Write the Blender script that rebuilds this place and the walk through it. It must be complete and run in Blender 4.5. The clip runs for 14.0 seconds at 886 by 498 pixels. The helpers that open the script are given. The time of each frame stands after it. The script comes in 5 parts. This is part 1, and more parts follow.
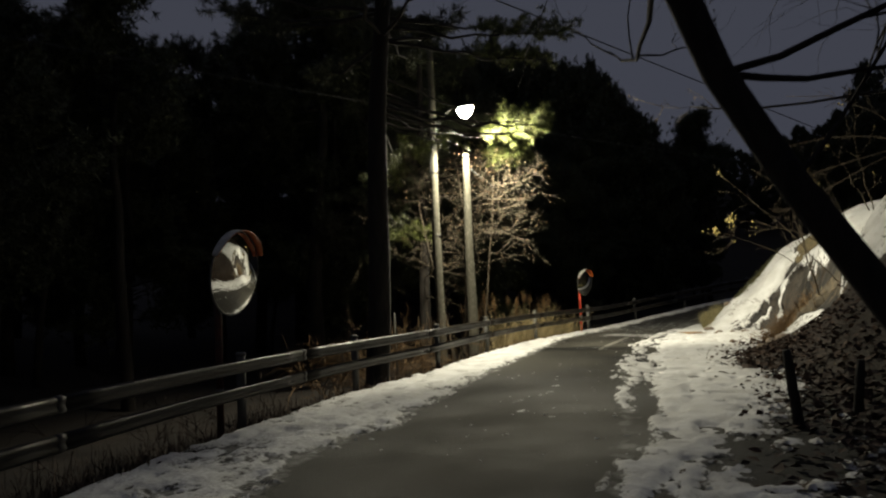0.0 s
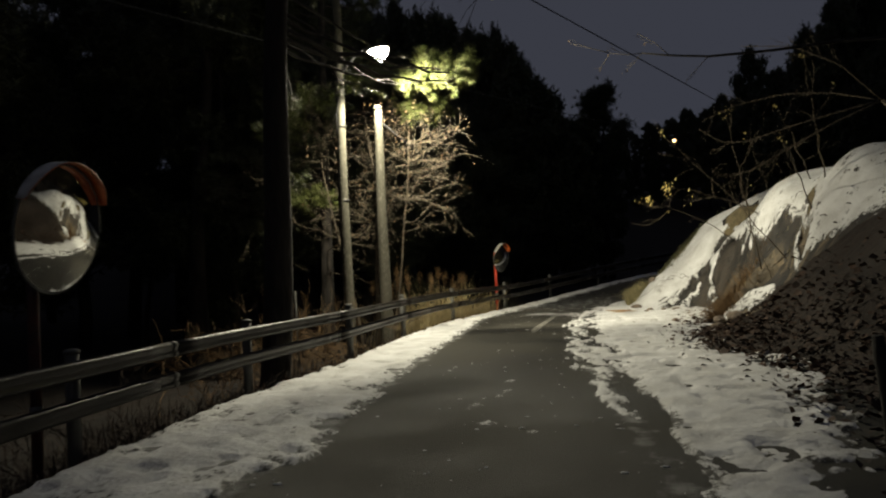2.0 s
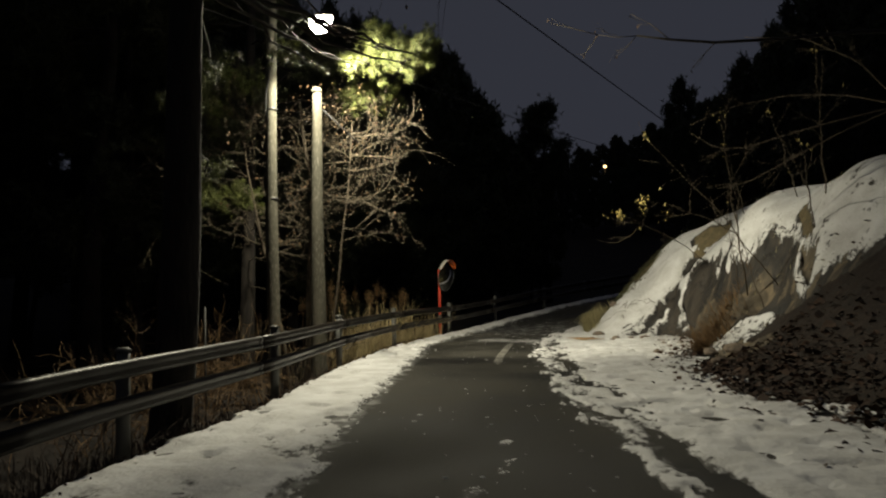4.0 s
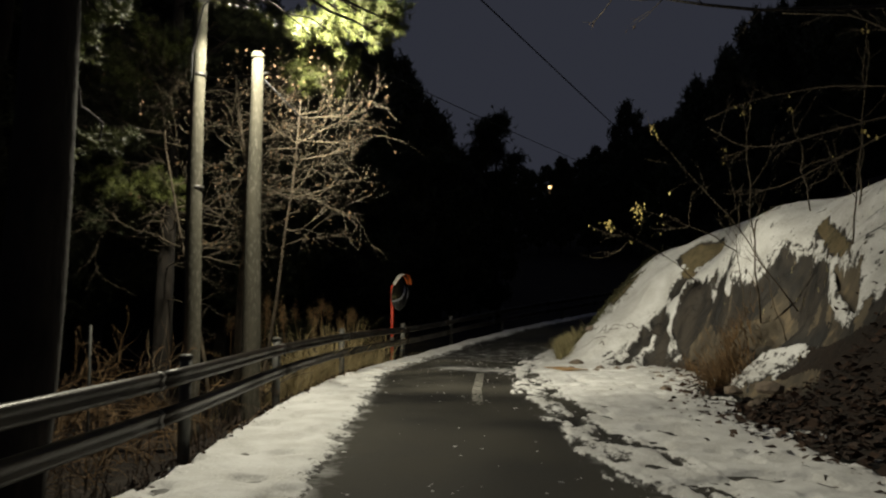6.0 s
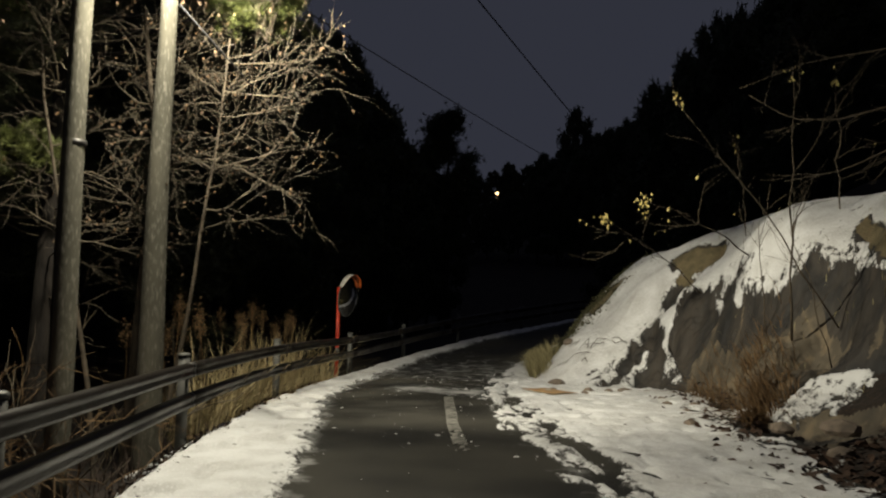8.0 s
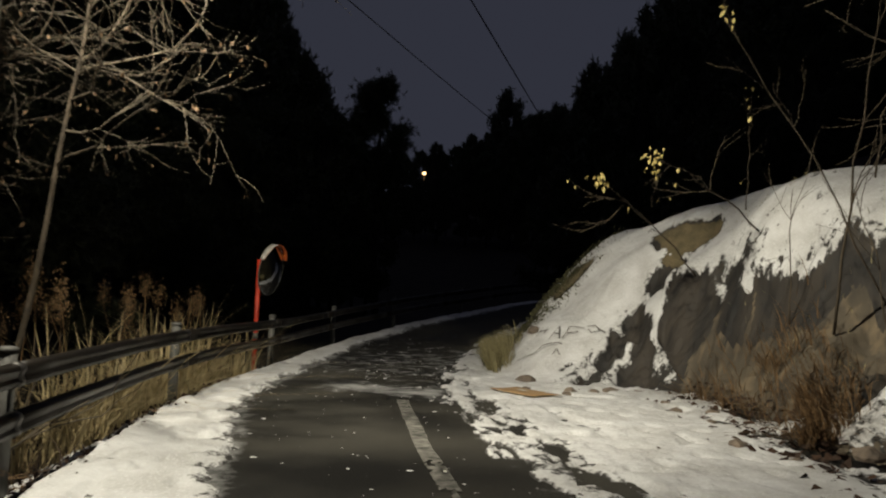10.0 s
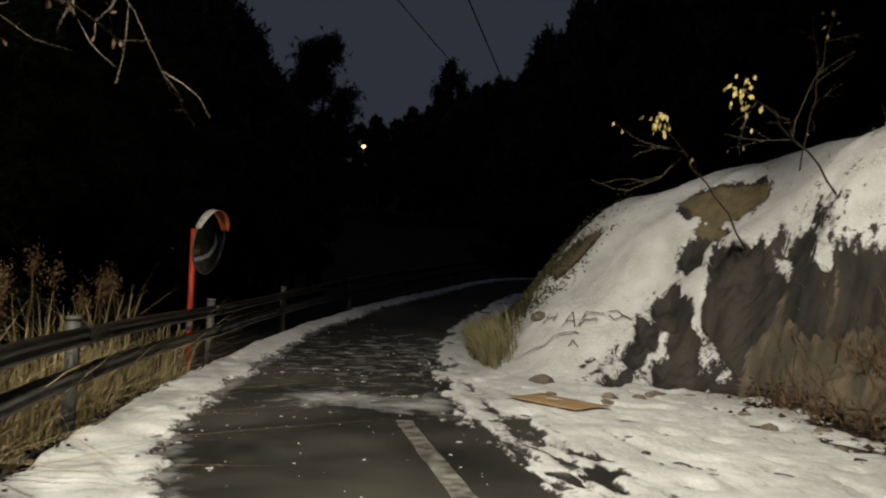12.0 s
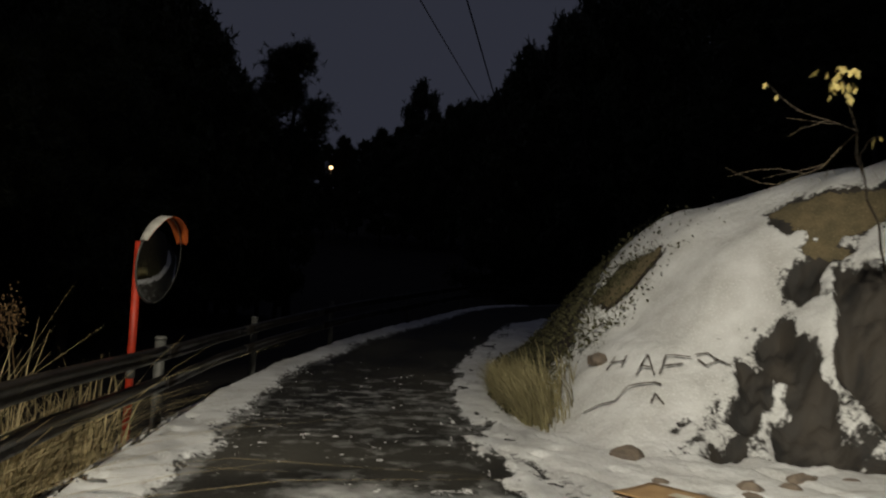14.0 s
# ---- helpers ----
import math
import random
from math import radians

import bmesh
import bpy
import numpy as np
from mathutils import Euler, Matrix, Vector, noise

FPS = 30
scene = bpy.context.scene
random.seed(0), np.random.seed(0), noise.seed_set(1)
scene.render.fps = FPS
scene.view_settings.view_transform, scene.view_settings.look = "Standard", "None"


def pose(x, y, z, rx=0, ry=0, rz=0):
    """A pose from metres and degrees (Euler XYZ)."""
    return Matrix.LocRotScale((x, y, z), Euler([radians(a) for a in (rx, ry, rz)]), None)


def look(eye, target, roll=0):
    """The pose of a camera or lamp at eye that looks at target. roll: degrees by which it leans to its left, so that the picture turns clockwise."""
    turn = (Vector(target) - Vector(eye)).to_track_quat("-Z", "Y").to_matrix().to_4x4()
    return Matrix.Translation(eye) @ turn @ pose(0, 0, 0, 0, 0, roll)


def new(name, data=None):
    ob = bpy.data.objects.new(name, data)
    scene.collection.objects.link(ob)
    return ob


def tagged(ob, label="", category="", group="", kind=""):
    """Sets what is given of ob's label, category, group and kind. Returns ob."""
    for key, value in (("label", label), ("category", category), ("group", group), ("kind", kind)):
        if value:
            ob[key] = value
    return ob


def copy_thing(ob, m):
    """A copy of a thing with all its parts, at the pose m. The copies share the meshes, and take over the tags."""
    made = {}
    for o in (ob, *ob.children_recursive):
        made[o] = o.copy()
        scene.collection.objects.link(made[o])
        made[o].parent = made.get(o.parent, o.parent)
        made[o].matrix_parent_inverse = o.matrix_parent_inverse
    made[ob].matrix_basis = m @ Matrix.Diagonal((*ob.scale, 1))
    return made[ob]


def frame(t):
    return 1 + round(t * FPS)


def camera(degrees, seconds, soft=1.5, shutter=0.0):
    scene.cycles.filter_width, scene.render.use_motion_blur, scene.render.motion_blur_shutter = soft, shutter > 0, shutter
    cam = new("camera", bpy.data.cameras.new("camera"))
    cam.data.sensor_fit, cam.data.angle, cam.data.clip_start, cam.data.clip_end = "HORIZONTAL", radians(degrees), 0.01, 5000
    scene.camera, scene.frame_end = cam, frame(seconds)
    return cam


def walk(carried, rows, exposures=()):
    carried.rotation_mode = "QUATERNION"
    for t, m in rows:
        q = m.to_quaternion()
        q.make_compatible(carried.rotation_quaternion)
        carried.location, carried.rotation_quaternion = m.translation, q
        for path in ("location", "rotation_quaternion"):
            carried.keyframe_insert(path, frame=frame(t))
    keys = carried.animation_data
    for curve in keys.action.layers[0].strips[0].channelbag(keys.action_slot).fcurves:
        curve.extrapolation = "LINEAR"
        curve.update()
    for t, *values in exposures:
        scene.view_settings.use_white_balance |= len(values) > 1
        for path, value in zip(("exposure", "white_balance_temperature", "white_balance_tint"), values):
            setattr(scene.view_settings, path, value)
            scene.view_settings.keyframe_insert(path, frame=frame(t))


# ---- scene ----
cam = camera(62.3, 14.0, soft=2.1, shutter=0.5)
METRES, EYE, TILT, LEAN, TURN = 19.5, 1.5, 0.0, 0.0, 26.4
ROWS = [
    (0.0, 0.0, 0.0, 0.0, 0.16, 3.62, 2.52),
    (0.5, -0.0093, 0.0339, -0.0026, -1.25, 2.24, 2.67),
    (1.0, -0.014, 0.0675, -0.0037, -3.25, 1.35, 2.78),
    (1.5, -0.02, 0.1048, -0.0038, -5.42, 1.72, 2.76),
    (2.0, -0.0199, 0.1407, -0.0046, -8.25, 1.66, 2.7),
    (2.5, -0.0223, 0.1764, -0.0051, -9.79, 2.32, 2.44),
    (3.0, -0.0222, 0.2092, -0.0067, -11.98, 2.27, 2.07),
    (5.5, -0.0163, 0.3894, -0.0073, -16.9, 4.49, 0.11),
    (6.0, -0.0105, 0.4221, -0.0073, -19.14, 4.48, -0.07),
    (6.5, -0.0028, 0.46, -0.0074, -20.52, 4.78, -0.16),
    (7.0, 0.0044, 0.4925, -0.0073, -22.08, 4.63, -0.3),
    (7.5, 0.0135, 0.5299, -0.0073, -22.85, 4.96, -0.66),
    (8.0, 0.019, 0.5624, -0.0068, -23.83, 5.05, -1.09),
    (10.5, 0.0611, 0.7355, -0.0101, -31.63, 2.76, -2.23),
    (11.0, 0.0673, 0.7705, -0.0104, -32.97, 1.45, -2.19),
    (11.5, 0.0797, 0.8061, -0.0098, -34.47, 1.86, -2.12),
    (12.0, 0.0898, 0.8392, -0.0091, -35.28, 2.32, -2.07),
    (12.5, 0.1022, 0.8733, -0.0099, -36.16, 2.34, -2.18),
    (13.0, 0.1124, 0.9089, -0.0097, -36.82, 3.14, -2.32),
    (13.5, 0.1275, 0.942, -0.0088, -37.76, 3.59, -2.34),
    (14.0, 0.1378, 0.9759, -0.0072, -38.16, 4.39, -2.24),
]
walk(cam, [(t, pose(0, 0, EYE, TILT, LEAN, TURN) @ pose(METRES * x, METRES * y, METRES * z, 90 + pitch, roll, yaw)) for t, x, y, z, yaw, pitch, roll in ROWS],
     [(0.0, 1.08, 6850, 4), (3.0, 0.56, 6900, 4), (5.5, 0.20, 6750, 5), (8.0, 0.34, 6600, 7), (10.5, 0.34, 6500, 9), (14.0, 0.13, 6450, 9)])

# ---- light ----
night = bpy.data.worlds.new("night_sky")
night.use_nodes = True
night.node_tree.nodes["Background"].inputs[0].default_value = (0.0225, 0.024, 0.0345, 1)
night.node_tree.nodes["Background"].inputs[1].default_value = 1.0
scene.world = night
scene.view_settings.exposure = 0.0
LAMP = Vector((-7.75, 17.2, 6.36))
# the lantern's light falls down; two spots added there brighten the lane both ways
for watts, degrees, blend, aim in ((1180, 164, 0.25, LAMP + Vector((0.45, 0.0, -1.0))), (430, 92, 1.0, Vector((-0.9, 9.0, 0.0))), (2850, 92, 1.0, Vector((-2.3, 25.5, 0.9)))):
    glow = bpy.data.lights.new("street_light", "SPOT")
    glow.energy, glow.color, glow.shadow_soft_size, glow.spot_size, glow.spot_blend = watts, (1.0, 0.925, 0.75), 0.10, radians(degrees), blend
    new("street_light", glow).matrix_world = look(LAMP + Vector((0.03, -0.02, -0.32)), aim - Vector((0, 0, 0.32)))


# ---- materials ----
def mat(name, base, rough=0.7, metal=0.0, alt=None, scale=8.0, amount=1.0, bump=0.0, bump_scale=40.0, rough_to=None,
        fine=None, fine_scale=120.0, island=0.0, rnd=0.0, stretch=None):
    """A surface with two scales of colour variation, varied roughness and relief."""
    m = bpy.data.materials.new(name)
    m.use_nodes = True
    nt = m.node_tree
    N, L = nt.nodes, nt.links
    b = N["Principled BSDF"]
    b.inputs["Roughness"].default_value, b.inputs["Metallic"].default_value = rough, metal
    co = N.new("ShaderNodeTexCoord").outputs["Object"]
    if stretch:
        mp = N.new("ShaderNodeMapping")
        mp.inputs["Scale"].default_value = stretch
        L.new(co, mp.inputs["Vector"])
        co = mp.outputs["Vector"]

    def noise_tex(s, detail=5.0):
        n = N.new("ShaderNodeTexNoise")
        n.inputs["Scale"].default_value, n.inputs["Detail"].default_value = s, detail
        L.new(co, n.inputs["Vector"])
        return n.outputs["Fac"]

    def ramp(f, lo, hi):
        r = N.new("ShaderNodeMapRange")
        r.inputs["From Min"].default_value, r.inputs["From Max"].default_value = lo, hi
        L.new(f, r.inputs["Value"])
        return r.outputs["Result"]

    def mix(a, c, f, k=1.0):
        x = N.new("ShaderNodeMix")
        x.data_type = "RGBA"
        if k != 1.0:
            mu = N.new("ShaderNodeMath")
            mu.operation = "MULTIPLY"
            mu.inputs[1].default_value = k
            L.new(f, mu.inputs[0])
            f = mu.outputs[0]
        L.new(f, x.inputs["Factor"])
        for sock, v in ((x.inputs["A"], a), (x.inputs["B"], c)):
            if isinstance(v, tuple):
                sock.default_value = (*v, 1)
            else:
                L.new(v, sock)
        return x.outputs["Result"]

    col = base
    if alt:
        f = ramp(noise_tex(scale), 0.35, 0.65)
        col = mix(base, alt, f, amount)
        if rough_to is not None:
            r = N.new("ShaderNodeMapRange")
            r.inputs["To Min"].default_value, r.inputs["To Max"].default_value = rough, rough_to
            L.new(f, r.inputs["Value"])
            L.new(r.outputs["Result"], b.inputs["Roughness"])
    if fine:
        col = mix(col, fine, ramp(noise_tex(fine_scale, 2.0), 0.52, 0.72), 0.8)
    if island:
        geo = N.new("ShaderNodeNewGeometry")
        col = mix(col, tuple(c * island for c in base), geo.outputs["Random Per Island"])
    if rnd:
        oi = N.new("ShaderNodeObjectInfo")
        col = mix(col, tuple(c * rnd for c in base), oi.outputs["Random"])
    if isinstance(col, tuple):
        b.inputs["Base Color"].default_value = (*col, 1)
    else:
        L.new(col, b.inputs["Base Color"])
    if bump:
        bu = N.new("ShaderNodeBump")
        bu.inputs["Strength"].default_value, bu.inputs["Distance"].default_value = bump, 0.02
        L.new(noise_tex(bump_scale), bu.inputs["Height"])
        L.new(bu.outputs["Normal"], b.inputs["Normal"])
    return m


ASPHALT = mat("asphalt", (0.0055, 0.0052, 0.0044), 0.62, alt=(0.058, 0.054, 0.044), scale=0.45, bump=0.6, bump_scale=110,
              rough_to=0.92, fine=(0.060, 0.056, 0.047), fine_scale=95)
SNOW = mat("snow", (0.76, 0.76, 0.76), 0.8, alt=(0.56, 0.553, 0.54), scale=2.3, bump=1.0, bump_scale=14, fine=(0.84, 0.84, 0.84), fine_scale=45)
ROCK = mat("rock", (0.019, 0.018, 0.017), 0.75, alt=(0.050, 0.041, 0.032), scale=2.6, bump=1.0, bump_scale=9,
           fine=(0.010, 0.0095, 0.009), fine_scale=6.0, stretch=(1, 1, 0.16))
ROCK_TAN = mat("tan_rock", (0.135, 0.110, 0.076), 0.85, alt=(0.048, 0.041, 0.032), scale=1.6, bump=1.0, bump_scale=7,
               fine=(0.21, 0.16, 0.10), fine_scale=6.0, stretch=(1, 1, 0.2))
SOIL = mat("soil", (0.020, 0.0125, 0.0085), 0.95, alt=(0.013, 0.0095, 0.007), scale=2.5, bump=1.0, bump_scale=16, fine=(0.052, 0.032, 0.019), fine_scale=30)
TURF = mat("turf", (0.17, 0.13, 0.07), 0.95, alt=(0.10, 0.085, 0.045), scale=5, bump=1.0, bump_scale=30, fine=(0.24, 0.19, 0.11), fine_scale=60)
FLOOR = mat("forest_floor", (0.021, 0.0145, 0.010), 0.95, alt=(0.011, 0.008, 0.006), scale=0.8, bump=0.8, bump_scale=12)
PAINT = mat("road_paint", (0.26, 0.25, 0.22), 0.7, alt=(0.05, 0.048, 0.042), scale=8, bump=0.3, bump_scale=150)
STEEL = mat("weathered_steel", (0.024, 0.020, 0.016), 0.28, metal=0.08, alt=(0.015, 0.0125, 0.010), scale=3.5, rough_to=0.5, bump=0.15, bump_scale=60, stretch=(1, 0.3, 1))
POSTM = mat("post_steel", (0.13, 0.13, 0.12), 0.5, metal=0.3, alt=(0.12, 0.118, 0.11), scale=7, rough_to=0.7, bump=0.2)
CONCRETE = mat("pole_concrete", (0.14, 0.128, 0.095), 0.85, alt=(0.075, 0.071, 0.052), scale=3, bump=0.35, bump_scale=45, fine=(0.24, 0.22, 0.18), fine_scale=40, stretch=(1, 1, 0.25))
BARK = mat("bark", (0.028, 0.022, 0.017), 0.95, alt=(0.013, 0.0105, 0.009), scale=9, bump=1.0, bump_scale=22, stretch=(1, 1, 0.3))
TWIG = mat("pale_twig", (0.125, 0.10, 0.066), 0.8, alt=(0.06, 0.048, 0.034), scale=6, bump=0.4, bump_scale=60)
SHOOT = mat("shoot_bark", (0.105, 0.080, 0.052), 0.85, alt=(0.055, 0.043, 0.030), scale=7, bump=0.4, bump_scale=60)
DEADLEAF = mat("dead_leaf", (0.16, 0.095, 0.045), 0.75, island=0.35)
LITTER = mat("leaf_litter", (0.066, 0.034, 0.018), 0.8, island=0.25)
YELLOWLEAF = mat("yellow_leaf", (0.55, 0.45, 0.16), 0.65, island=0.7)
# pine needles in two tones: lamplight coloured into one, dimness into the other
NEEDLE_LIT = mat("lit_needle", (0.15, 0.17, 0.045), 0.6, island=0.4)
NEEDLE_DARK = mat("dim_needle", (0.060, 0.068, 0.028), 0.6, island=0.5)
THICKET = mat("thicket", (0.055, 0.034, 0.022), 0.9, island=0.4)
MOSS = mat("mossy_grass", (0.085, 0.080, 0.035), 0.9, island=0.4)
STRAW = mat("dry_grass", (0.38, 0.33, 0.17), 0.8, island=0.45)
REED = mat("reed", (0.50, 0.40, 0.21), 0.75, island=0.5)
BROWNGRASS = mat("brown_grass", (0.21, 0.125, 0.055), 0.85, island=0.4)
ORANGE = mat("orange_paint", (0.55, 0.13, 0.018), 0.5, alt=(0.42, 0.07, 0.014), scale=14, bump=0.1)
RED = mat("red_paint", (0.62, 0.05, 0.018), 0.5, alt=(0.42, 0.035, 0.015), scale=8, bump=0.15)
# red pole paint with shade mixed into its colour, for the near mirror
SHADED_RED = mat("shaded_red_paint", (0.085, 0.022, 0.012), 0.75, alt=(0.04, 0.018, 0.012), scale=9, bump=0.3)
BACKING = mat("mirror_back", (0.55, 0.53, 0.48), 0.6, alt=(0.4, 0.38, 0.34), scale=10)
MIRROR = mat("mirror", (0.86, 0.86, 0.84), 0.02, metal=1.0, alt=(0.76, 0.76, 0.73), scale=6, rough_to=0.05)
DARKMETAL = mat("dark_metal", (0.055, 0.052, 0.05), 0.5, metal=0.6, alt=(0.09, 0.085, 0.08), scale=12)
CABLE = mat("cable_rubber", (0.012, 0.012, 0.013), 0.6)
CARD = mat("cardboard", (0.42, 0.27, 0.13), 0.85, alt=(0.34, 0.21, 0.10), scale=7, bump=0.2, bump_scale=70)
LABEL = mat("paper_label", (0.60, 0.56, 0.45), 0.7, alt=(0.5, 0.45, 0.36), scale=20)
STONE = mat("stone", (0.23, 0.18, 0.135), 0.85, alt=(0.13, 0.105, 0.085), scale=8, bump=0.7, bump_scale=25)
STUMP = mat("black_wood", (0.016, 0.014, 0.012), 0.95, alt=(0.03, 0.025, 0.02), scale=10, bump=0.8, bump_scale=20, stretch=(1, 1, 0.3))
SCRATCH = mat("scratched_rock", (0.07, 0.062, 0.052), 0.85, alt=(0.13, 0.11, 0.09), scale=18, bump=0.5)


def glow_mat(name, colour, strength):
    m = bpy.data.materials.new(name)
    m.use_nodes = True
    b = m.node_tree.nodes["Principled BSDF"]
    b.inputs["Emission Color"].default_value, b.inputs["Emission Strength"].default_value = (*colour, 1), strength
    return m


LENS = glow_mat("lamp_lens", (1.0, 0.95, 0.83), 60)
FARLENS = glow_mat("far_lamp", (1.0, 0.62, 0.28), 3)


def frosted(m):
    """Powder snow blown thinly over a surface, where its frost attribute says so."""
    nt = m.node_tree
    N, L = nt.nodes, nt.links
    b = N["Principled BSDF"]
    at = N.new("ShaderNodeAttribute")
    at.attribute_name = "frost"
    co = N.new("ShaderNodeTexCoord").outputs["Object"]
    n = N.new("ShaderNodeTexNoise")
    n.inputs["Scale"].default_value, n.inputs["Detail"].default_value, n.inputs["Roughness"].default_value = 3.2, 7.0, 0.62
    L.new(co, n.inputs["Vector"])
    add = N.new("ShaderNodeMath")
    add.operation = "ADD"
    L.new(at.outputs["Fac"], add.inputs[0])
    L.new(n.outputs["Fac"], add.inputs[1])
    mr = N.new("ShaderNodeMapRange")
    mr.inputs["From Min"].default_value, mr.inputs["From Max"].default_value, mr.inputs["To Max"].default_value = 0.78, 1.35, 0.9
    L.new(add.outputs[0], mr.inputs["Value"])
    x = N.new("ShaderNodeMix")
    x.data_type = "RGBA"
    L.new(mr.outputs["Result"], x.inputs["Factor"])
    old = b.inputs["Base Color"].links[0].from_socket
    L.new(old, x.inputs["A"])
    x.inputs["B"].default_value = (0.74, 0.74, 0.73, 1)
    L.new(x.outputs["Result"], b.inputs["Base Color"])


frosted(ASPHALT)
for dull in (ASPHALT, STEEL, POSTM):
    dull.node_tree.nodes["Principled BSDF"].inputs["Specular IOR Level"].default_value = 0.28


def speckled(m):
    """Snow that thins out into dark grit towards its edges, by its cover attribute."""
    nt = m.node_tree
    N, L = nt.nodes, nt.links
    b = N["Principled BSDF"]
    at = N.new("ShaderNodeAttribute")
    at.attribute_name = "cover"
    mp = N.new("ShaderNodeMapping")
    mp.inputs["Scale"].default_value = (1.0, 0.8, 0.8)
    L.new(N.new("ShaderNodeTexCoord").outputs["Object"], mp.inputs["Vector"])
    total = at.outputs["Fac"]
    for scale, detail, weight in ((16.0, 8.0, 0.75), (3.5, 4.0, 0.45)):
        n = N.new("ShaderNodeTexNoise")
        n.inputs["Scale"].default_value, n.inputs["Detail"].default_value, n.inputs["Roughness"].default_value = scale, detail, 0.72
        L.new(mp.outputs["Vector"], n.inputs["Vector"])
        k = N.new("ShaderNodeMath")
        k.operation = "MULTIPLY_ADD"
        k.inputs[1].default_value = weight
        L.new(n.outputs["Fac"], k.inputs[0])
        L.new(total, k.inputs[2])
        total = k.outputs[0]
    mr = N.new("ShaderNodeMapRange")
    mr.inputs["From Min"].default_value, mr.inputs["From Max"].default_value = 0.63, 0.73
    L.new(total, mr.inputs["Value"])
    x = N.new("ShaderNodeMix")
    x.data_type = "RGBA"
    L.new(mr.outputs["Result"], x.inputs["Factor"])
    x.inputs["A"].default_value = (0.040, 0.037, 0.033, 1)
    L.new(b.inputs["Base Color"].links[0].from_socket, x.inputs["B"])
    L.new(x.outputs["Result"], b.inputs["Base Color"])


CLEAN_SNOW = SNOW.copy()
speckled(SNOW)


# ---- mesh helpers ----
class Bag:
    """Vertices and faces gathered into one mesh."""

    def __init__(self):
        self.v, self.f, self.n = [], [], 0

    def add(self, verts, faces):
        self.v.append(np.asarray(verts, float).reshape(-1, 3))
        self.f.extend([tuple(i + self.n for i in f) for f in faces])
        self.n += len(self.v[-1])

    def tube(self, pts, radii, sides=6, cap=True):
        pts = np.asarray(pts, float)
        radii = np.broadcast_to(np.asarray(radii, float), len(pts))
        tan = np.gradient(pts, axis=0)
        tan /= np.linalg.norm(tan, axis=1)[:, None] + 1e-9
        ref = np.array((0.31, 0.95, 0.05)) if abs(tan[0][2]) > 0.8 else np.array((0.0, 0.0, 1.0))
        a = np.cross(tan, ref)
        a /= np.linalg.norm(a, axis=1)[:, None] + 1e-9
        b = np.cross(tan, a)
        ang = np.arange(sides) * 2 * np.pi / sides
        ring = (pts[:, None] + radii[:, None, None] * (np.cos(ang)[None, :, None] * a[:, None] + np.sin(ang)[None, :, None] * b[:, None]))
        faces = []
        for i in range(len(pts) - 1):
            for j in range(sides):
                k = (j + 1) % sides
                faces.append((i * sides + j, i * sides + k, (i + 1) * sides + k, (i + 1) * sides + j))
        if cap:
            faces += [tuple(range(sides))[::-1], tuple((len(pts) - 1) * sides + j for j in range(sides))]
        self.add(ring, faces)

    def quads(self, corners):
        """corners: n x 4 x 3."""
        c = np.asarray(corners, float)
        n, k = c.shape[0], c.shape[1]
        self.add(c.reshape(-1, 3), [tuple(range(i * k, i * k + k)) for i in range(n)])

    def mesh(self, name, material, smooth=True):
        me = bpy.data.meshes.new(name)
        me.from_pydata(np.concatenate(self.v) if self.v else [], [], self.f)
        me.materials.append(material)
        me.polygons.foreach_set("use_smooth", [smooth] * len(me.polygons))
        me.update()
        return me


def part(name, bag, material, parent=None, label="", smooth=True):
    ob = new(name, bag.mesh(name, material, smooth) if isinstance(bag, Bag) else bag)
    if parent:
        ob.parent = parent
    return tagged(ob, label)


def thing(name, label, category, group="", kind="", at=(0, 0, 0)):
    ob = new(name)
    ob.location = at
    ob.empty_display_size = 0.1
    return tagged(ob, label, category, group, kind)


def hashed(ix, iy, seed):
    h = np.sin(ix * 127.1 + iy * 311.7 + seed * 74.7) * 43758.5453
    return h - np.floor(h)


def vnoise(x, y, seed=0):
    """Smooth value noise, about -1 to 1."""
    ix, iy = np.floor(x), np.floor(y)
    u, v = x - ix, y - iy
    u, v = u * u * (3 - 2 * u), v * v * (3 - 2 * v)
    a, b, c, d = hashed(ix, iy, seed), hashed(ix + 1, iy, seed), hashed(ix, iy + 1, seed), hashed(ix + 1, iy + 1, seed)
    return 2 * (a + (b - a) * u + (c - a) * v + (a - b - c + d) * u * v) - 1


def fbm(x, y, seed=0, octaves=4):
    total, amp, s = 0, 0.55, 1.0
    for k in range(octaves):
        total = total + amp * vnoise(x * s + 13.7 * k, y * s - 7.3 * k, seed + k)
        amp, s = amp * 0.5, s * 2.03
    return total


def smooth01(x):
    x = np.clip(x, 0, 1)
    return x * x * (3 - 2 * x)


def grid_faces(rows, cols, keep=None):
    i, j = np.meshgrid(np.arange(rows - 1), np.arange(cols - 1), indexing="ij")
    a = i * cols + j
    f = np.stack([a, a + 1, a + cols + 1, a + cols], -1).reshape(-1, 4)
    return f if keep is None else f[keep.reshape(-1)]


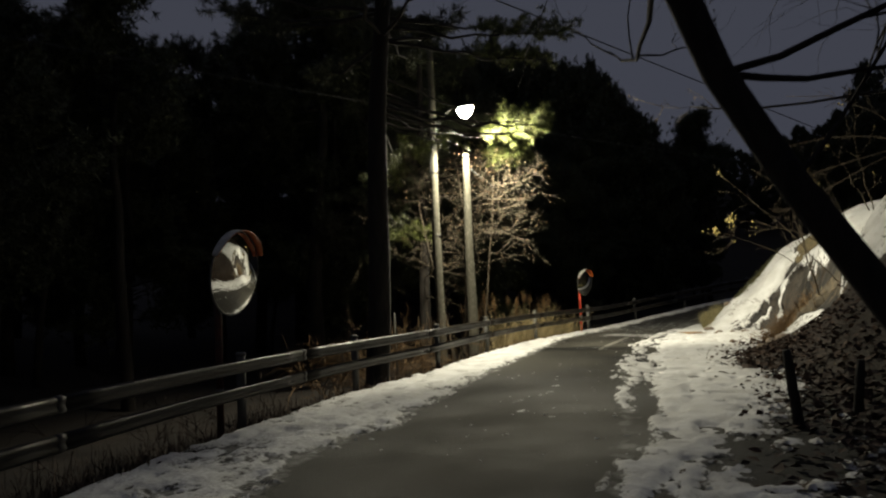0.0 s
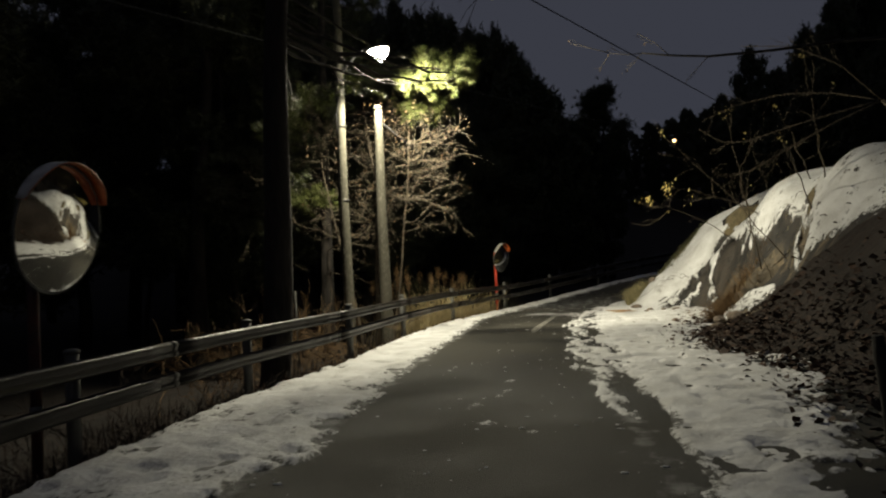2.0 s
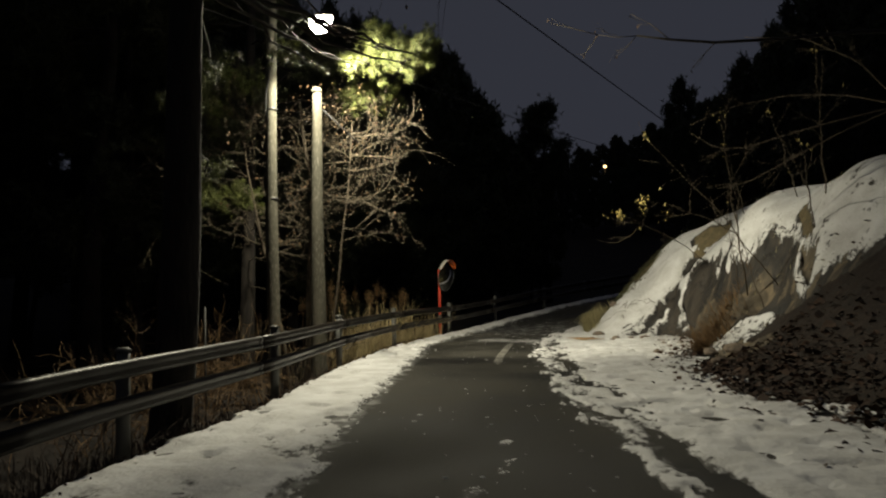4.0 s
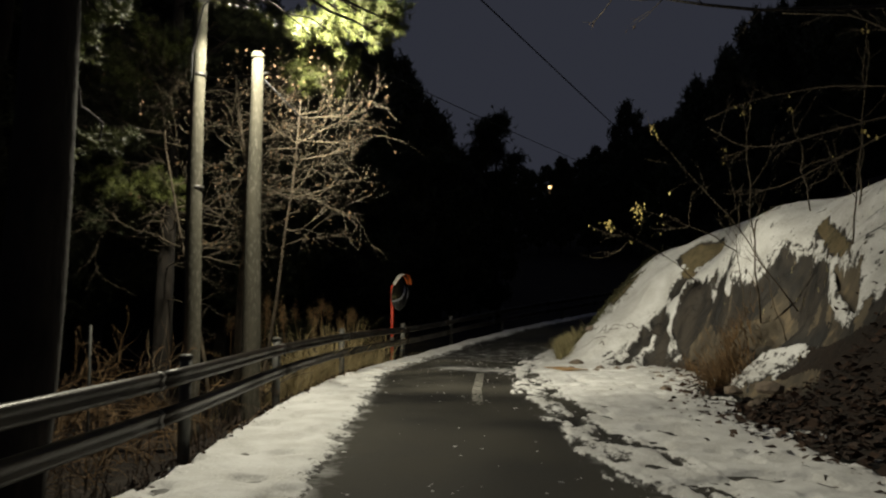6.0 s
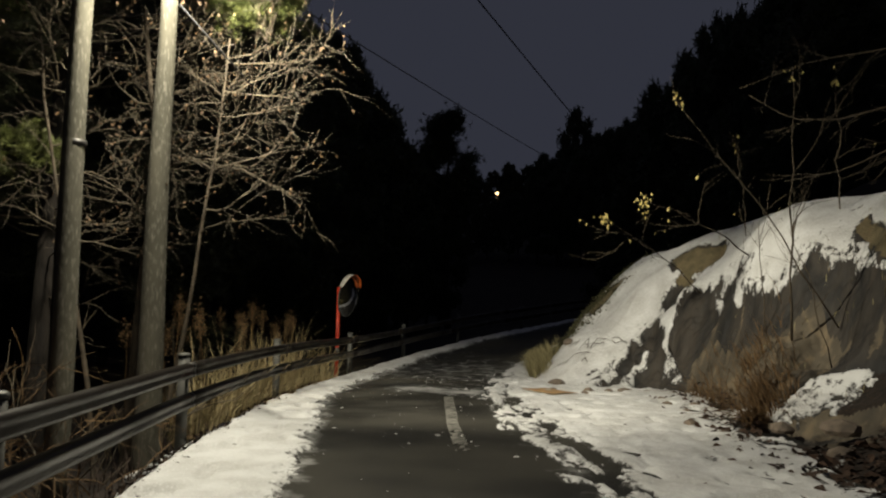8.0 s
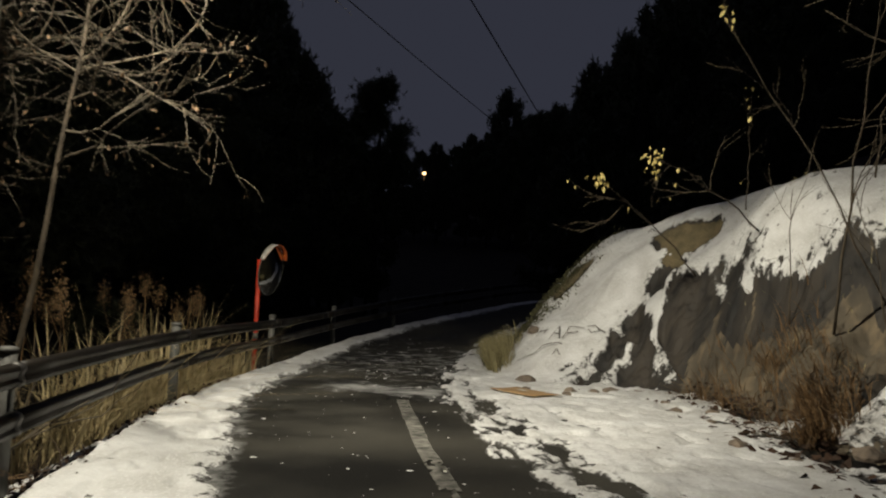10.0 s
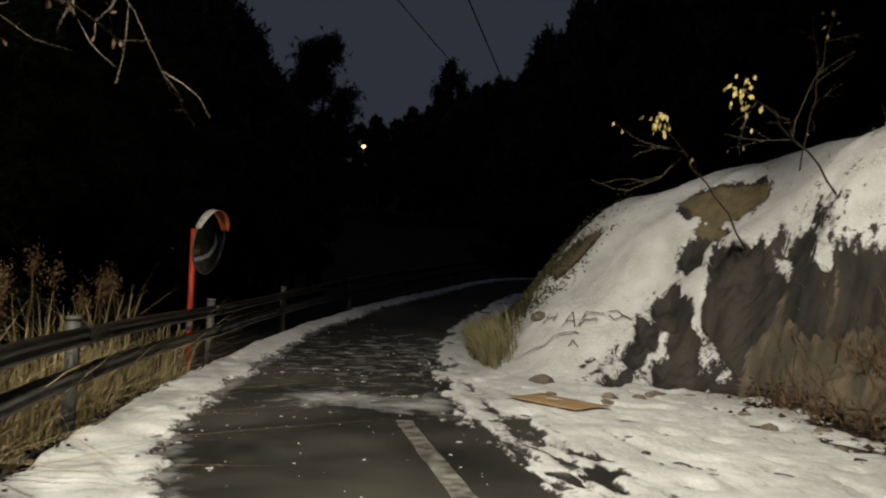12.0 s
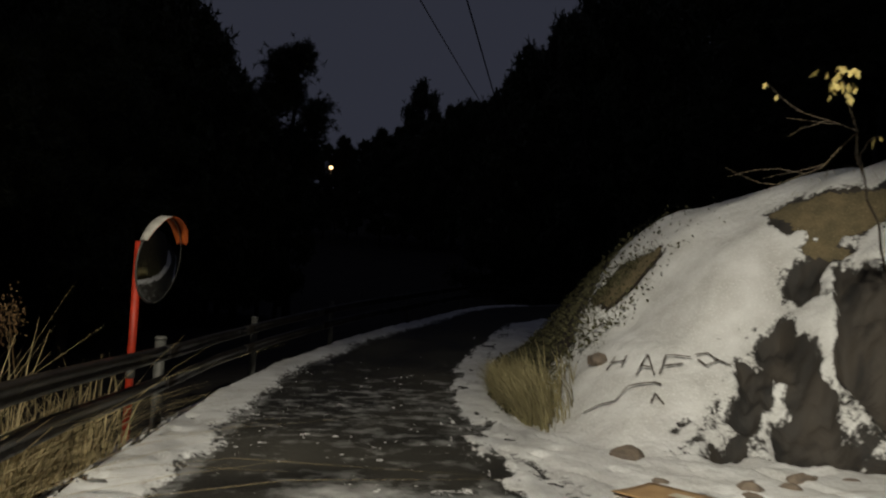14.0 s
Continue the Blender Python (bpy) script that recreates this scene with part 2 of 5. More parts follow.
def sheet(name, X, Y, Z, material, keep=None, smooth=True, cover=None):
    me = bpy.data.meshes.new(name)
    v = np.stack([X, Y, Z], -1).reshape(-1, 3)
    f = grid_faces(*X.shape, keep)
    if keep is not None:
        used = np.unique(f)
        back = np.full(len(v), -1)
        back[used] = np.arange(len(used))
        v, f = v[used], back[f]
        cover = cover if cover is None else cover.reshape(-1)[used]
    me.from_pydata(v, [], f.tolist())
    if cover is not None:
        me.attributes.new("cover", "FLOAT", "POINT").data.foreach_set("value", np.clip(cover, -1, 1).astype(np.float32))
    me.materials.append(material)
    me.polygons.foreach_set("use_smooth", [smooth] * len(me.polygons))
    me.update()
    return me


# ---- plan of the road and the cut bank ----
KERB = np.array([(3.0, -16), (-2.0, -6), (-4.6, 1), (-5.86, 5.3), (-6.2, 7.1), (-6.6, 9.4), (-6.85, 13.4), (-7.4, 17.5), (-7.62, 21), (-7.55, 23.5),
                 (-7.3, 25.7), (-7.0, 28.9), (-6.3, 31.7), (-4.9, 34.9), (-3.5, 37.5), (-2.4, 39.2), (-0.8, 42), (2.2, 46.3), (8, 53), (18, 62)])
FOOT = np.array([(9, -16), (3.5, -6), (0.9, 2), (0.5, 6), (0.2, 9), (-0.2, 12), (-1.1, 14.5), (-1.3, 17), (-1.1, 20), (-0.75, 22.5), (-0.85, 23.6), (-1.6, 24.0),
                 (-2.4, 24.3), (-3.1, 24.95), (-3.4, 26.3), (-3.2, 28.5), (-2.2, 32), (0.5, 37), (6, 43), (13, 50), (24, 60)])
SNOW_L = np.array([(6, -16), (0.5, -6), (-2.9, 1), (-4.03, 4.6), (-4.5, 6), (-4.55, 7.5), (-4.85, 9.1), (-5.4, 12), (-5.9, 15.2), (-6.25, 17.8), (-6.6, 20.2),
                   (-6.9, 22), (-6.75, 24), (-6.6, 25.6), (-6.3, 28.8), (-5.75, 31.5), (-4.35, 34.7), (-2.95, 37.3), (-1.85, 39), (-0.3, 42), (2.7, 46), (8.5, 52.5), (18.5, 61.5)])
SNOW_R = np.array([(7.5, -16), (2, -6), (-0.6, 1), (-1.3, 5.3), (-1.5, 6.4), (-2.15, 9.3), (-2.75, 12), (-3.4, 14.5), (-3.65, 17), (-4.1, 20), (-4.25, 22.5), (-4.1, 25),
                   (-3.75, 28), (-2.75, 32), (-1.1, 36), (0.4, 39.2), (5, 43.5), (12, 50.5), (23, 60.5)])


def along(curve, y):
    return np.interp(y, curve[:, 1], curve[:, 0])


def road_z(y):
    y = np.asarray(y, float)
    a = np.clip(y - 27, 0, 6)
    return 0.095 * a * a / 12 + 0.095 * np.clip(y - 33, 0, 11) + 0.04 * np.clip(y - 44, 0, 80)


A0, AB = FOOT[:-1], FOOT[1:] - FOOT[:-1]


def inside(x, y):
    """Distance from the foot of the bank, positive uphill."""
    s = np.shape(x)
    X = np.stack([np.ravel(x), np.ravel(y)], -1)
    out = np.empty(len(X))
    for k in range(0, len(X), 60000):
        r = X[k:k + 60000, None] - A0[None]
        u = np.clip((r * AB).sum(2) / (AB ** 2).sum(1), 0, 1)
        q = r - u[..., None] * AB
        d = np.hypot(q[..., 0], q[..., 1])
        i, j = d.argmin(1), np.arange(len(d))
        out[k:k + 60000] = np.where(AB[i, 0] * r[j, i, 1] - AB[i, 1] * r[j, i, 0] < 0, 1, -1) * d[j, i]
    return out.reshape(s)


# x, y, height and breadth of the slope at places along the bank
SLOPES = np.array([(1.5, 7, 2.64, 1.63), (0.3, 12, 2.61, 1.57), (0.3, 16, 1.84, 2.35), (0.3, 18.5, 1.80, 3.05), (0.2, 20.5, 0.3, 0.15), (0.2, 22.5, 2.36, 1.24), (-0.3, 24.2, 0.44, 0.39),
                   (-1.6, 24.8, 0.05, 0.96), (-2.2, 26.5, 0.99, 0.72), (-1, 29, 3.15, 1.92), (0.8, 25.5, 2.69, 1.42), (2.2, 22, 3.29, 1.12), (2, 29, 3.14, 2.36), (1.5, 34, 2.32, 1.91), (1.4, 23.7, 3.6, 0.15),
                   (1.6, 19.3, 3.73, 1.31), (0.9, 16.5, 2.28, 2.60), (-1.3, 24.6, 0.91, 0.99), (-0.2, 24.3, 2.8, 0.25)])
# bulges and hollows of the bank: rows along the lane, columns up the slope
LIFT_Y = np.array((14, 16, 18, 19.5, 21, 22.5, 24, 25.5, 27, 28.5, 31.0))
LIFT_D = np.array((0, 0.7, 1.5, 2.6, 4.0, 6.0))
LIFT = np.pad(np.array([(0, 0, 0.01, 0.04), (0.01, -0.01, -0.01, 0.02), (0.02, -0.03, 0.02, 0.03), (0.07, -0.29, 0.24, 0.25), (-0.05, 0.33, 0.01, 0.19),
                        (-0.11, 0.46, 0.19, 0.04), (0.04, 0.06, 0.58, 0.37), (-0.01, -0.04, 0.36, 0.38), (-0.02, 0.06, 0.01, -0.09)]), 1)


def lift(y, d):
    i = np.clip(np.searchsorted(LIFT_Y, y) - 1, 0, len(LIFT_Y) - 2)
    j = np.clip(np.searchsorted(LIFT_D, d) - 1, 0, len(LIFT_D) - 2)
    u = smooth01((y - LIFT_Y[i]) / (LIFT_Y[i + 1] - LIFT_Y[i]))
    v = smooth01((d - LIFT_D[j]) / (LIFT_D[j + 1] - LIFT_D[j]))
    return (LIFT[i, j] * (1 - u) + LIFT[i + 1, j] * u) * (1 - v) + (LIFT[i, j + 1] * (1 - u) + LIFT[i + 1, j + 1] * u) * v


def raw_bank(x, y, d):
    s = np.shape(x)
    X = np.stack([np.ravel(x), np.ravel(y)], -1)
    w = 1 / ((((X[:, None] - SLOPES[None, :, :2]) ** 2).sum(2)) ** 1.5 + 0.4)
    w /= w.sum(1)[:, None]
    h, b = (w @ SLOPES[:, 2]).reshape(s), np.abs(w @ SLOPES[:, 3]).reshape(s) + 0.1
    dd = np.maximum(d, 0)
    return h * (1 - np.exp(-(dd / b) ** 2)) + 0.12 * np.minimum(dd, 8)


def bank_z(x, y, d=None):
    x, y = np.asarray(x, float), np.asarray(y, float)
    d = inside(x, y) if d is None else d
    z = raw_bank(x, y, d)
    # weathered smooth away from the foot
    around = [raw_bank(x + a, y + b, inside(x + a, y + b)) for a, b in ((0.5, 0), (-0.5, 0), (0, 0.6), (0, -0.6), (0.5, 0.9), (-0.3, -0.9))]
    z = z + (np.mean(around + [z], axis=0) - z) * smooth01((d - 0.9) / 1.2)
    dd = np.maximum(d, 0)
    hill = 0.45 * np.maximum(dd - 4.5, 0) * smooth01((dd - 4.5) / 4) * np.clip(40 / (dd + 40), 0, 1)
    return road_z(y) + z + hill + lift(y, dd)


def left_z(x, y):
    dl = np.maximum(along(KERB, y) - x, 0)
    return road_z(y) - 0.10 * smooth01(dl / 0.25) - 0.42 * np.minimum(dl, 1.4) - 0.10 * np.clip(dl - 1.4, 0, 6) + 0.03 * np.maximum(dl - 14, 0)


def rise(x, y):
    """The wooded hill that closes the valley."""
    return 0.20 * np.clip(y - 58, 0, 90) + 0.10 * np.clip(-x - 16, 0, 40)


def land_z(x, y):
    d = inside(x, y)
    mid = along(KERB, y)
    return rise(x, y) + np.where(d > 0, bank_z(x, y, d), np.where(x < mid, left_z(x, y), road_z(y)))


# ---- the large structure ----
def build_ground():
    near = np.arange(-45, 46, 1.5)
    far = np.array([55, 70, 90, 120, 170, 250, 400, 700, 1200])
    xs = np.concatenate([-far[::-1], near, far])
    ys = np.concatenate([-far[::-1], near + 20, far + 25])
    X, Y = np.meshgrid(xs, np.sort(ys))
    Z = np.min([land_z(X + a, Y + b) for a in (-1.5, 0, 1.5) for b in (-1.5, 0, 1.5)], axis=0) - 0.12
    hills = 16 * smooth01((np.hypot(X, Y - 20) - 60) / 120) * (1 + 0.3 * vnoise(X / 60, Y / 60, 9))
    hills = hills * smooth01((50 - Y) / 40)
    Z = np.clip(Z, -6, 40) + hills
    tagged(new("ground", sheet("ground", X, Y, Z, FLOOR)), "dark leaf-strewn forest floor and hills around the road", "ground", kind="structure")


def build_road():
    ys = np.concatenate([np.arange(-14, 0, 0.3), np.arange(0, 34, 0.09), np.arange(34, 50, 0.2), np.arange(50, 60, 1)])
    u = np.linspace(0, 1, 90)
    Y, U = np.meshgrid(ys, u, indexing="ij")
    L, R = along(KERB, Y), along(FOOT, Y) + 0.35
    X = L + (R - L) * U
    Z = road_z(Y) + 0.006 * fbm(X * 0.7, Y * 0.7, 3)
    Z = np.where(U == 0, Z - 0.22, Z)
    X = np.where(U == 0, X - 0.02, X)
    me = sheet("road", X, Y, Z, ASPHALT)
    left, right = X - along(SNOW_L, Y), along(SNOW_R, Y) - X
    frost = 0.40 * np.exp(-np.maximum(left, 0) / 0.20) + 0.36 * np.exp(-np.abs(right) / 0.28)
    sweep = np.exp(-((Y - 23.3 - 0.25 * np.sin(X * 3)) / 0.55) ** 2) * smooth01((X + 6.4) / 0.8) * smooth01((-4.2 - X) / 0.4)
    frost = np.maximum(frost, 0.40 * sweep + 0.11 * fbm(X * 0.8, Y * 0.35, 71) + 0.27 * np.exp(-((Y - 27.5) / 6.5) ** 2))
    me.attributes.new("frost", "FLOAT", "POINT").data.foreach_set("value", np.clip(frost, 0, 1).astype(np.float32).reshape(-1))
    tagged(new("road", me), "narrow grey asphalt lane with wet dark patches", "road", kind="structure")
    us = np.concatenate([np.arange(0, 2, 0.1), np.arange(2, 9.1, 0.5)])
    Y, U = np.meshgrid(ys, us, indexing="ij")
    X = along(KERB, Y) - 0.012 - U
    Z = left_z(X, Y) + 0.05 * fbm(X * 1.5, Y * 1.5, 5) * smooth01(U / 0.5) - 0.05 * smooth01((U - 7) / 2)
    tagged(new("verge", sheet("verge", X[:, ::-1], Y[:, ::-1], Z[:, ::-1], FLOOR)), "dark earth verge behind the guard rail", "verge", kind="structure")


# outlines of bare rock, turf and snow on the bank, as seen square to the face: along it (0.6 x - 0.8 y) and up
FACE = ((-19.53, -0.1), (-19.55, 0.36), (-19.89, 0.67), (-20.1, 0.95), (-20.14, 1.4), (-20.28, 1.89), (-20.07, 2.01), (-19.68, 2.04), (-19.43, 1.88), (-19.32, 2.12), (-18.98, 2.1), (-18.83, 1.93), (-18.5, 2.02),
        (-18.2, 1.9), (-17.51, 1.85), (-17.14, 2.14), (-17.1, 2.42), (-16.48, 2.26), (-15.51, 2.04), (-15.07, 1.59), (-14.56, 1.39), (-14.23, 1.08), (-14.72, 0.84), (-15.37, 0.84), (-15.92, 0.69), (-16.07, 0.44), (-16.63, 0.27), (-17.56, -0.1))
DARK_ROCKS = (((-20.98, 0.05), (-20.98, 0.17), (-20.79, 0.21), (-20.59, 0.12), (-20.43, 0.03), (-20.13, -0.1), (-20.59, -0.1)),
              ((-21.08, 0.88), (-20.88, 0.99), (-20.74, 0.97), (-20.68, 0.72), (-20.77, 0.54), (-20.69, 0.37), (-20.74, 0.26), (-20.97, 0.35), (-20.94, 0.58)),
              ((-20.93, 1.05), (-20.76, 1.3), (-20.39, 1.21), (-20.25, 1.06), (-20.3, 0.85), (-20.19, 0.77), (-20.06, 0.66), (-20.05, 0.5), (-19.85, 0.22), (-19.78, -0.1), (-20.13, -0.1), (-20.59, 0.17)),
              ((-20.77, 1.62), (-20.82, 1.84), (-20.68, 1.98), (-20.45, 1.97), (-20.49, 1.76), (-20.29, 1.66), (-20.57, 1.56)))
BOULDERS = (((-15.22, 2.01), (-14.6, 2.08), (-14.32, 1.29), (-14.9, 1.63)),
            ((-16.3, -0.05), (-16.55, 0.03), (-15.85, 0.17), (-15.33, 0.33), (-14.58, 0.54), (-13.93, 0.31), (-14.68, 0.12), (-15.74, 0.0)))
SNOW_RUNS = (((-20.71, 0.83), (-20.52, 0.8), (-20.55, 0.67), (-20.45, 0.51), (-20.61, 0.38), (-20.41, 0.07), (-20.69, 0.21), (-20.71, 0.37), (-20.68, 0.6)),
             ((-15.33, 1.72), (-14.96, 1.63), (-14.3, 1.22), (-14.2, 1.01), (-14.72, 1.28)),
             ((-19.49, 2.0), (-19.21, 1.99), (-18.97, 1.72), (-19.08, 1.5), (-19.23, 1.65)), ((-18.89, 1.9), (-18.56, 2.05), (-18.49, 1.71), (-18.66, 1.72)))
TURFS = (((-21.33, 2.68), (-21.03, 2.8), (-20.34, 2.92), (-19.77, 2.92), (-19.75, 2.65), (-19.9, 2.39), (-20.38, 2.26), (-20.67, 2.34)),
         ((-20.78, 2.17), (-20.49, 2.25), (-20.1, 2.09), (-20.39, 2.02)), ((-16.65, 2.88), (-16.37, 3.06), (-15.83, 2.72), (-14.93, 2.36), (-15.1, 2.17), (-15.73, 2.33), (-16.22, 2.58)),
         ((-23.7, 1.52), (-23.44, 2.02), (-22.76, 2.26), (-22.62, 2.2), (-22.85, 1.86), (-23.13, 1.43)))
TAN_FACE = ((-19.4, 0.0), (-19.5, 0.5), (-19.1, 0.95), (-18.6, 0.75), (-18.0, 1.0), (-17.3, 1.15), (-16.9, 1.75), (-16.5, 1.2), (-15.9, 0.75), (-16.6, 0.2), (-17.6, 0.0))


def depth_in(outlines, W, Z):
    """How far inside the nearest outline a place lies; negative outside."""
    best = np.full(W.shape, -2.0)
    for line in outlines:
        p = np.array(line)
        lo, hi = p.min(0) - 1.2, p.max(0) + 1.2
        box = (W > lo[0]) & (W < hi[0]) & (Z > lo[1]) & (Z < hi[1])
        w, z = W[box], Z[box]
        gap, within = np.full(w.shape, 9.0), np.zeros(w.shape, bool)
        for (a, b), (c, d) in zip(p, np.roll(p, -1, 0)):
            t = np.clip(((w - a) * (c - a) + (z - b) * (d - b)) / ((c - a) ** 2 + (d - b) ** 2), 0, 1)
            gap = np.minimum(gap, np.hypot(w - a - t * (c - a), z - b - t * (d - b)))
            within ^= ((b > z) != (d > z)) & (w < (c - a) * (z - b) / (d - b + 1e-12) + a)
        best[box] = np.maximum(best[box], np.where(within, gap, -gap))
    return best


def build_bank():
    ys = np.concatenate([np.arange(-10, 14, 0.25), np.arange(14, 15.5, 0.08), np.arange(15.5, 18.5, 0.045), np.arange(18.5, 27.6, 0.03), np.arange(27.6, 31, 0.09), np.arange(31, 48, 0.25)])
    us = np.concatenate([np.arange(-0.3, 3.9, 0.032), np.arange(3.9, 6, 0.1), np.arange(6, 20, 0.5)])
    Y, U = np.meshgrid(ys, us, indexing="ij")
    X = along(FOOT, Y) + U
    d = inside(X, Y)
    Z = bank_z(X, Y, d)
    W = 0.6 * X - 0.8 * Y
    front = np.where((d < 3.6) & (Y > 13), 0.0, -2.0)
    rock = depth_in((FACE,) + DARK_ROCKS + BOULDERS, W, Z) + front
    turf = depth_in(TURFS, W, Z) + front
    run = depth_in(SNOW_RUNS, W, Z) + front
    near = smooth01(d / 0.3)
    lane = X * 0.35 - Y
    ridge = lambda a: 1 - np.abs(a) * 2.2
    crag = 0.55 * np.abs(fbm(X * 1.3 + Z, Y * 1.3 - Z * 0.7, 21)) + 0.40 * np.abs(fbm(lane * 3.0, Z * 0.8, 23)) + 0.22 * np.abs(fbm(X * 6 + Z * 2, Y * 6 + Z * 2, 24)) \
        + 0.30 * np.clip(ridge(fbm(lane * 1.9 + 0.5 * Z, Z * 0.9, 25, 3)) - 0.55, 0, 1) + 0.16 * np.clip(ridge(fbm(lane * 2.5 - Z, Z * 3.0, 26, 3)) - 0.5, 0, 1)
    Z = Z + near * (0.04 * fbm(X * 1.2, Y * 1.2, 11) - (0.05 + 0.34 * crag) * smooth01((rock + 0.04) / 0.12) + 0.015 * fbm(X * 7, Y * 7, 12))
    Z = np.where(d < 0, Z + 0.25 * d - 0.03, Z - 0.02)
    me = sheet("embankment", X, Y, Z, ROCK)
    me.materials.append(SOIL)
    me.materials.append(TURF)
    me.materials.append(ROCK_TAN)
    mid = lambda a: ((a[:-1, :-1] + a[1:, 1:]) / 2).reshape(-1)
    tall = Z - road_z(Y)
    bare = mid(((Y < 18.8 - 1.8 * np.clip(tall - 0.9, 0, 1.6) + 0.8 * fbm(X, Y, 31)) | (Y > 27.4) | (d > 4.4)).astype(float)) > 0.5
    tan = np.maximum(depth_in((TAN_FACE,), W, Z) + 0.16 * fbm(lane * 3.5, Z * 1.2, 35, 3), depth_in(BOULDERS, W, Z) + 0.05)
    tan = np.maximum(tan, 0.5 * fbm(lane * 4.0 + 0.4 * Z, Z * 0.7, 36, 3) - 0.16 - 0.5 * (W < -19.9))
    idx = np.where(mid(turf + 0.10 * fbm(X * 3, Y * 3, 33)) > 0, 2, np.where(bare & (mid(rock) < 0), 1, np.where(mid(tan) > 0, 3, 0)))
    me.polygons.foreach_set("material_index", idx.astype(np.int32))
    tagged(new("embankment", me), "steep roadside bank of brown rock and earth under patchy snow", "embankment", kind="structure")
    # the snow that lies on it
    edge = 0.34 * fbm(X * 2.0, Y * 2.0 + Z * 1.2, 41) + 0.34 * fbm(lane * 5.5, Z * 4.0, 42, 4) + 0.25 * fbm(X * 13 + Z * 3, Y * 13 - Z * 4, 45, 3)
    drip = np.clip(fbm(lane * 7.0, Z * 0.9, 46, 3), -0.5, 0.6)
    cover = np.clip(-np.maximum(rock, turf) * 5.0 + 0.9 * edge + 0.55 * drip * smooth01((tall - 0.8) / 0.6), -1, 1)
    # dark grit shows through near the rock and where shoots stand
    thin = smooth01(1 - np.abs(rock + 0.14) / 0.5) * (0.35 + 0.65 * smooth01(1.2 - tall)) + 0.55 * smooth01((W + 19.6) / 0.8) * smooth01((tall - 1.6) / 0.4)
    specks = 0.95 - 0.78 * thin + 0.8 * edge + 0.5 * fbm(lane * 9, Z * 12, 47, 3)
    cover = np.minimum(cover, specks)
    cover = np.maximum(cover, 6 * run + 0.5 * edge)
    dusk = 0.9 * (Y - 19.0 + 1.8 * np.clip(tall - 0.9, 0, 1.6)) + 1.3 * edge
    cover = np.minimum(cover, dusk)
    cover = np.minimum(cover, (27.75 - Y) * 0.8 + np.clip(U - 1.0, 0, 3) * 1.5 + edge)
    cover = np.minimum(cover, (5.2 - d) * 0.6 + edge)
    cover = np.where(d < 0.03, -1, cover)
    h = 0.035 * smooth01(cover / 0.2) - 0.006 + 0.014 * fbm(X * 5, Y * 5, 43)
    h = np.where(cover <= 0, -0.05, h)
    keep = np.maximum.reduce([cover[:-1, :-1], cover[1:, :-1], cover[:-1, 1:], cover[1:, 1:]]) > 0
    tagged(new("bank_snow", sheet("bank_snow", X, Y, Z + h, SNOW, keep, cover=cover * 0.5)), "thin patchy white snow over the rocky bank", "snow", kind="structure")


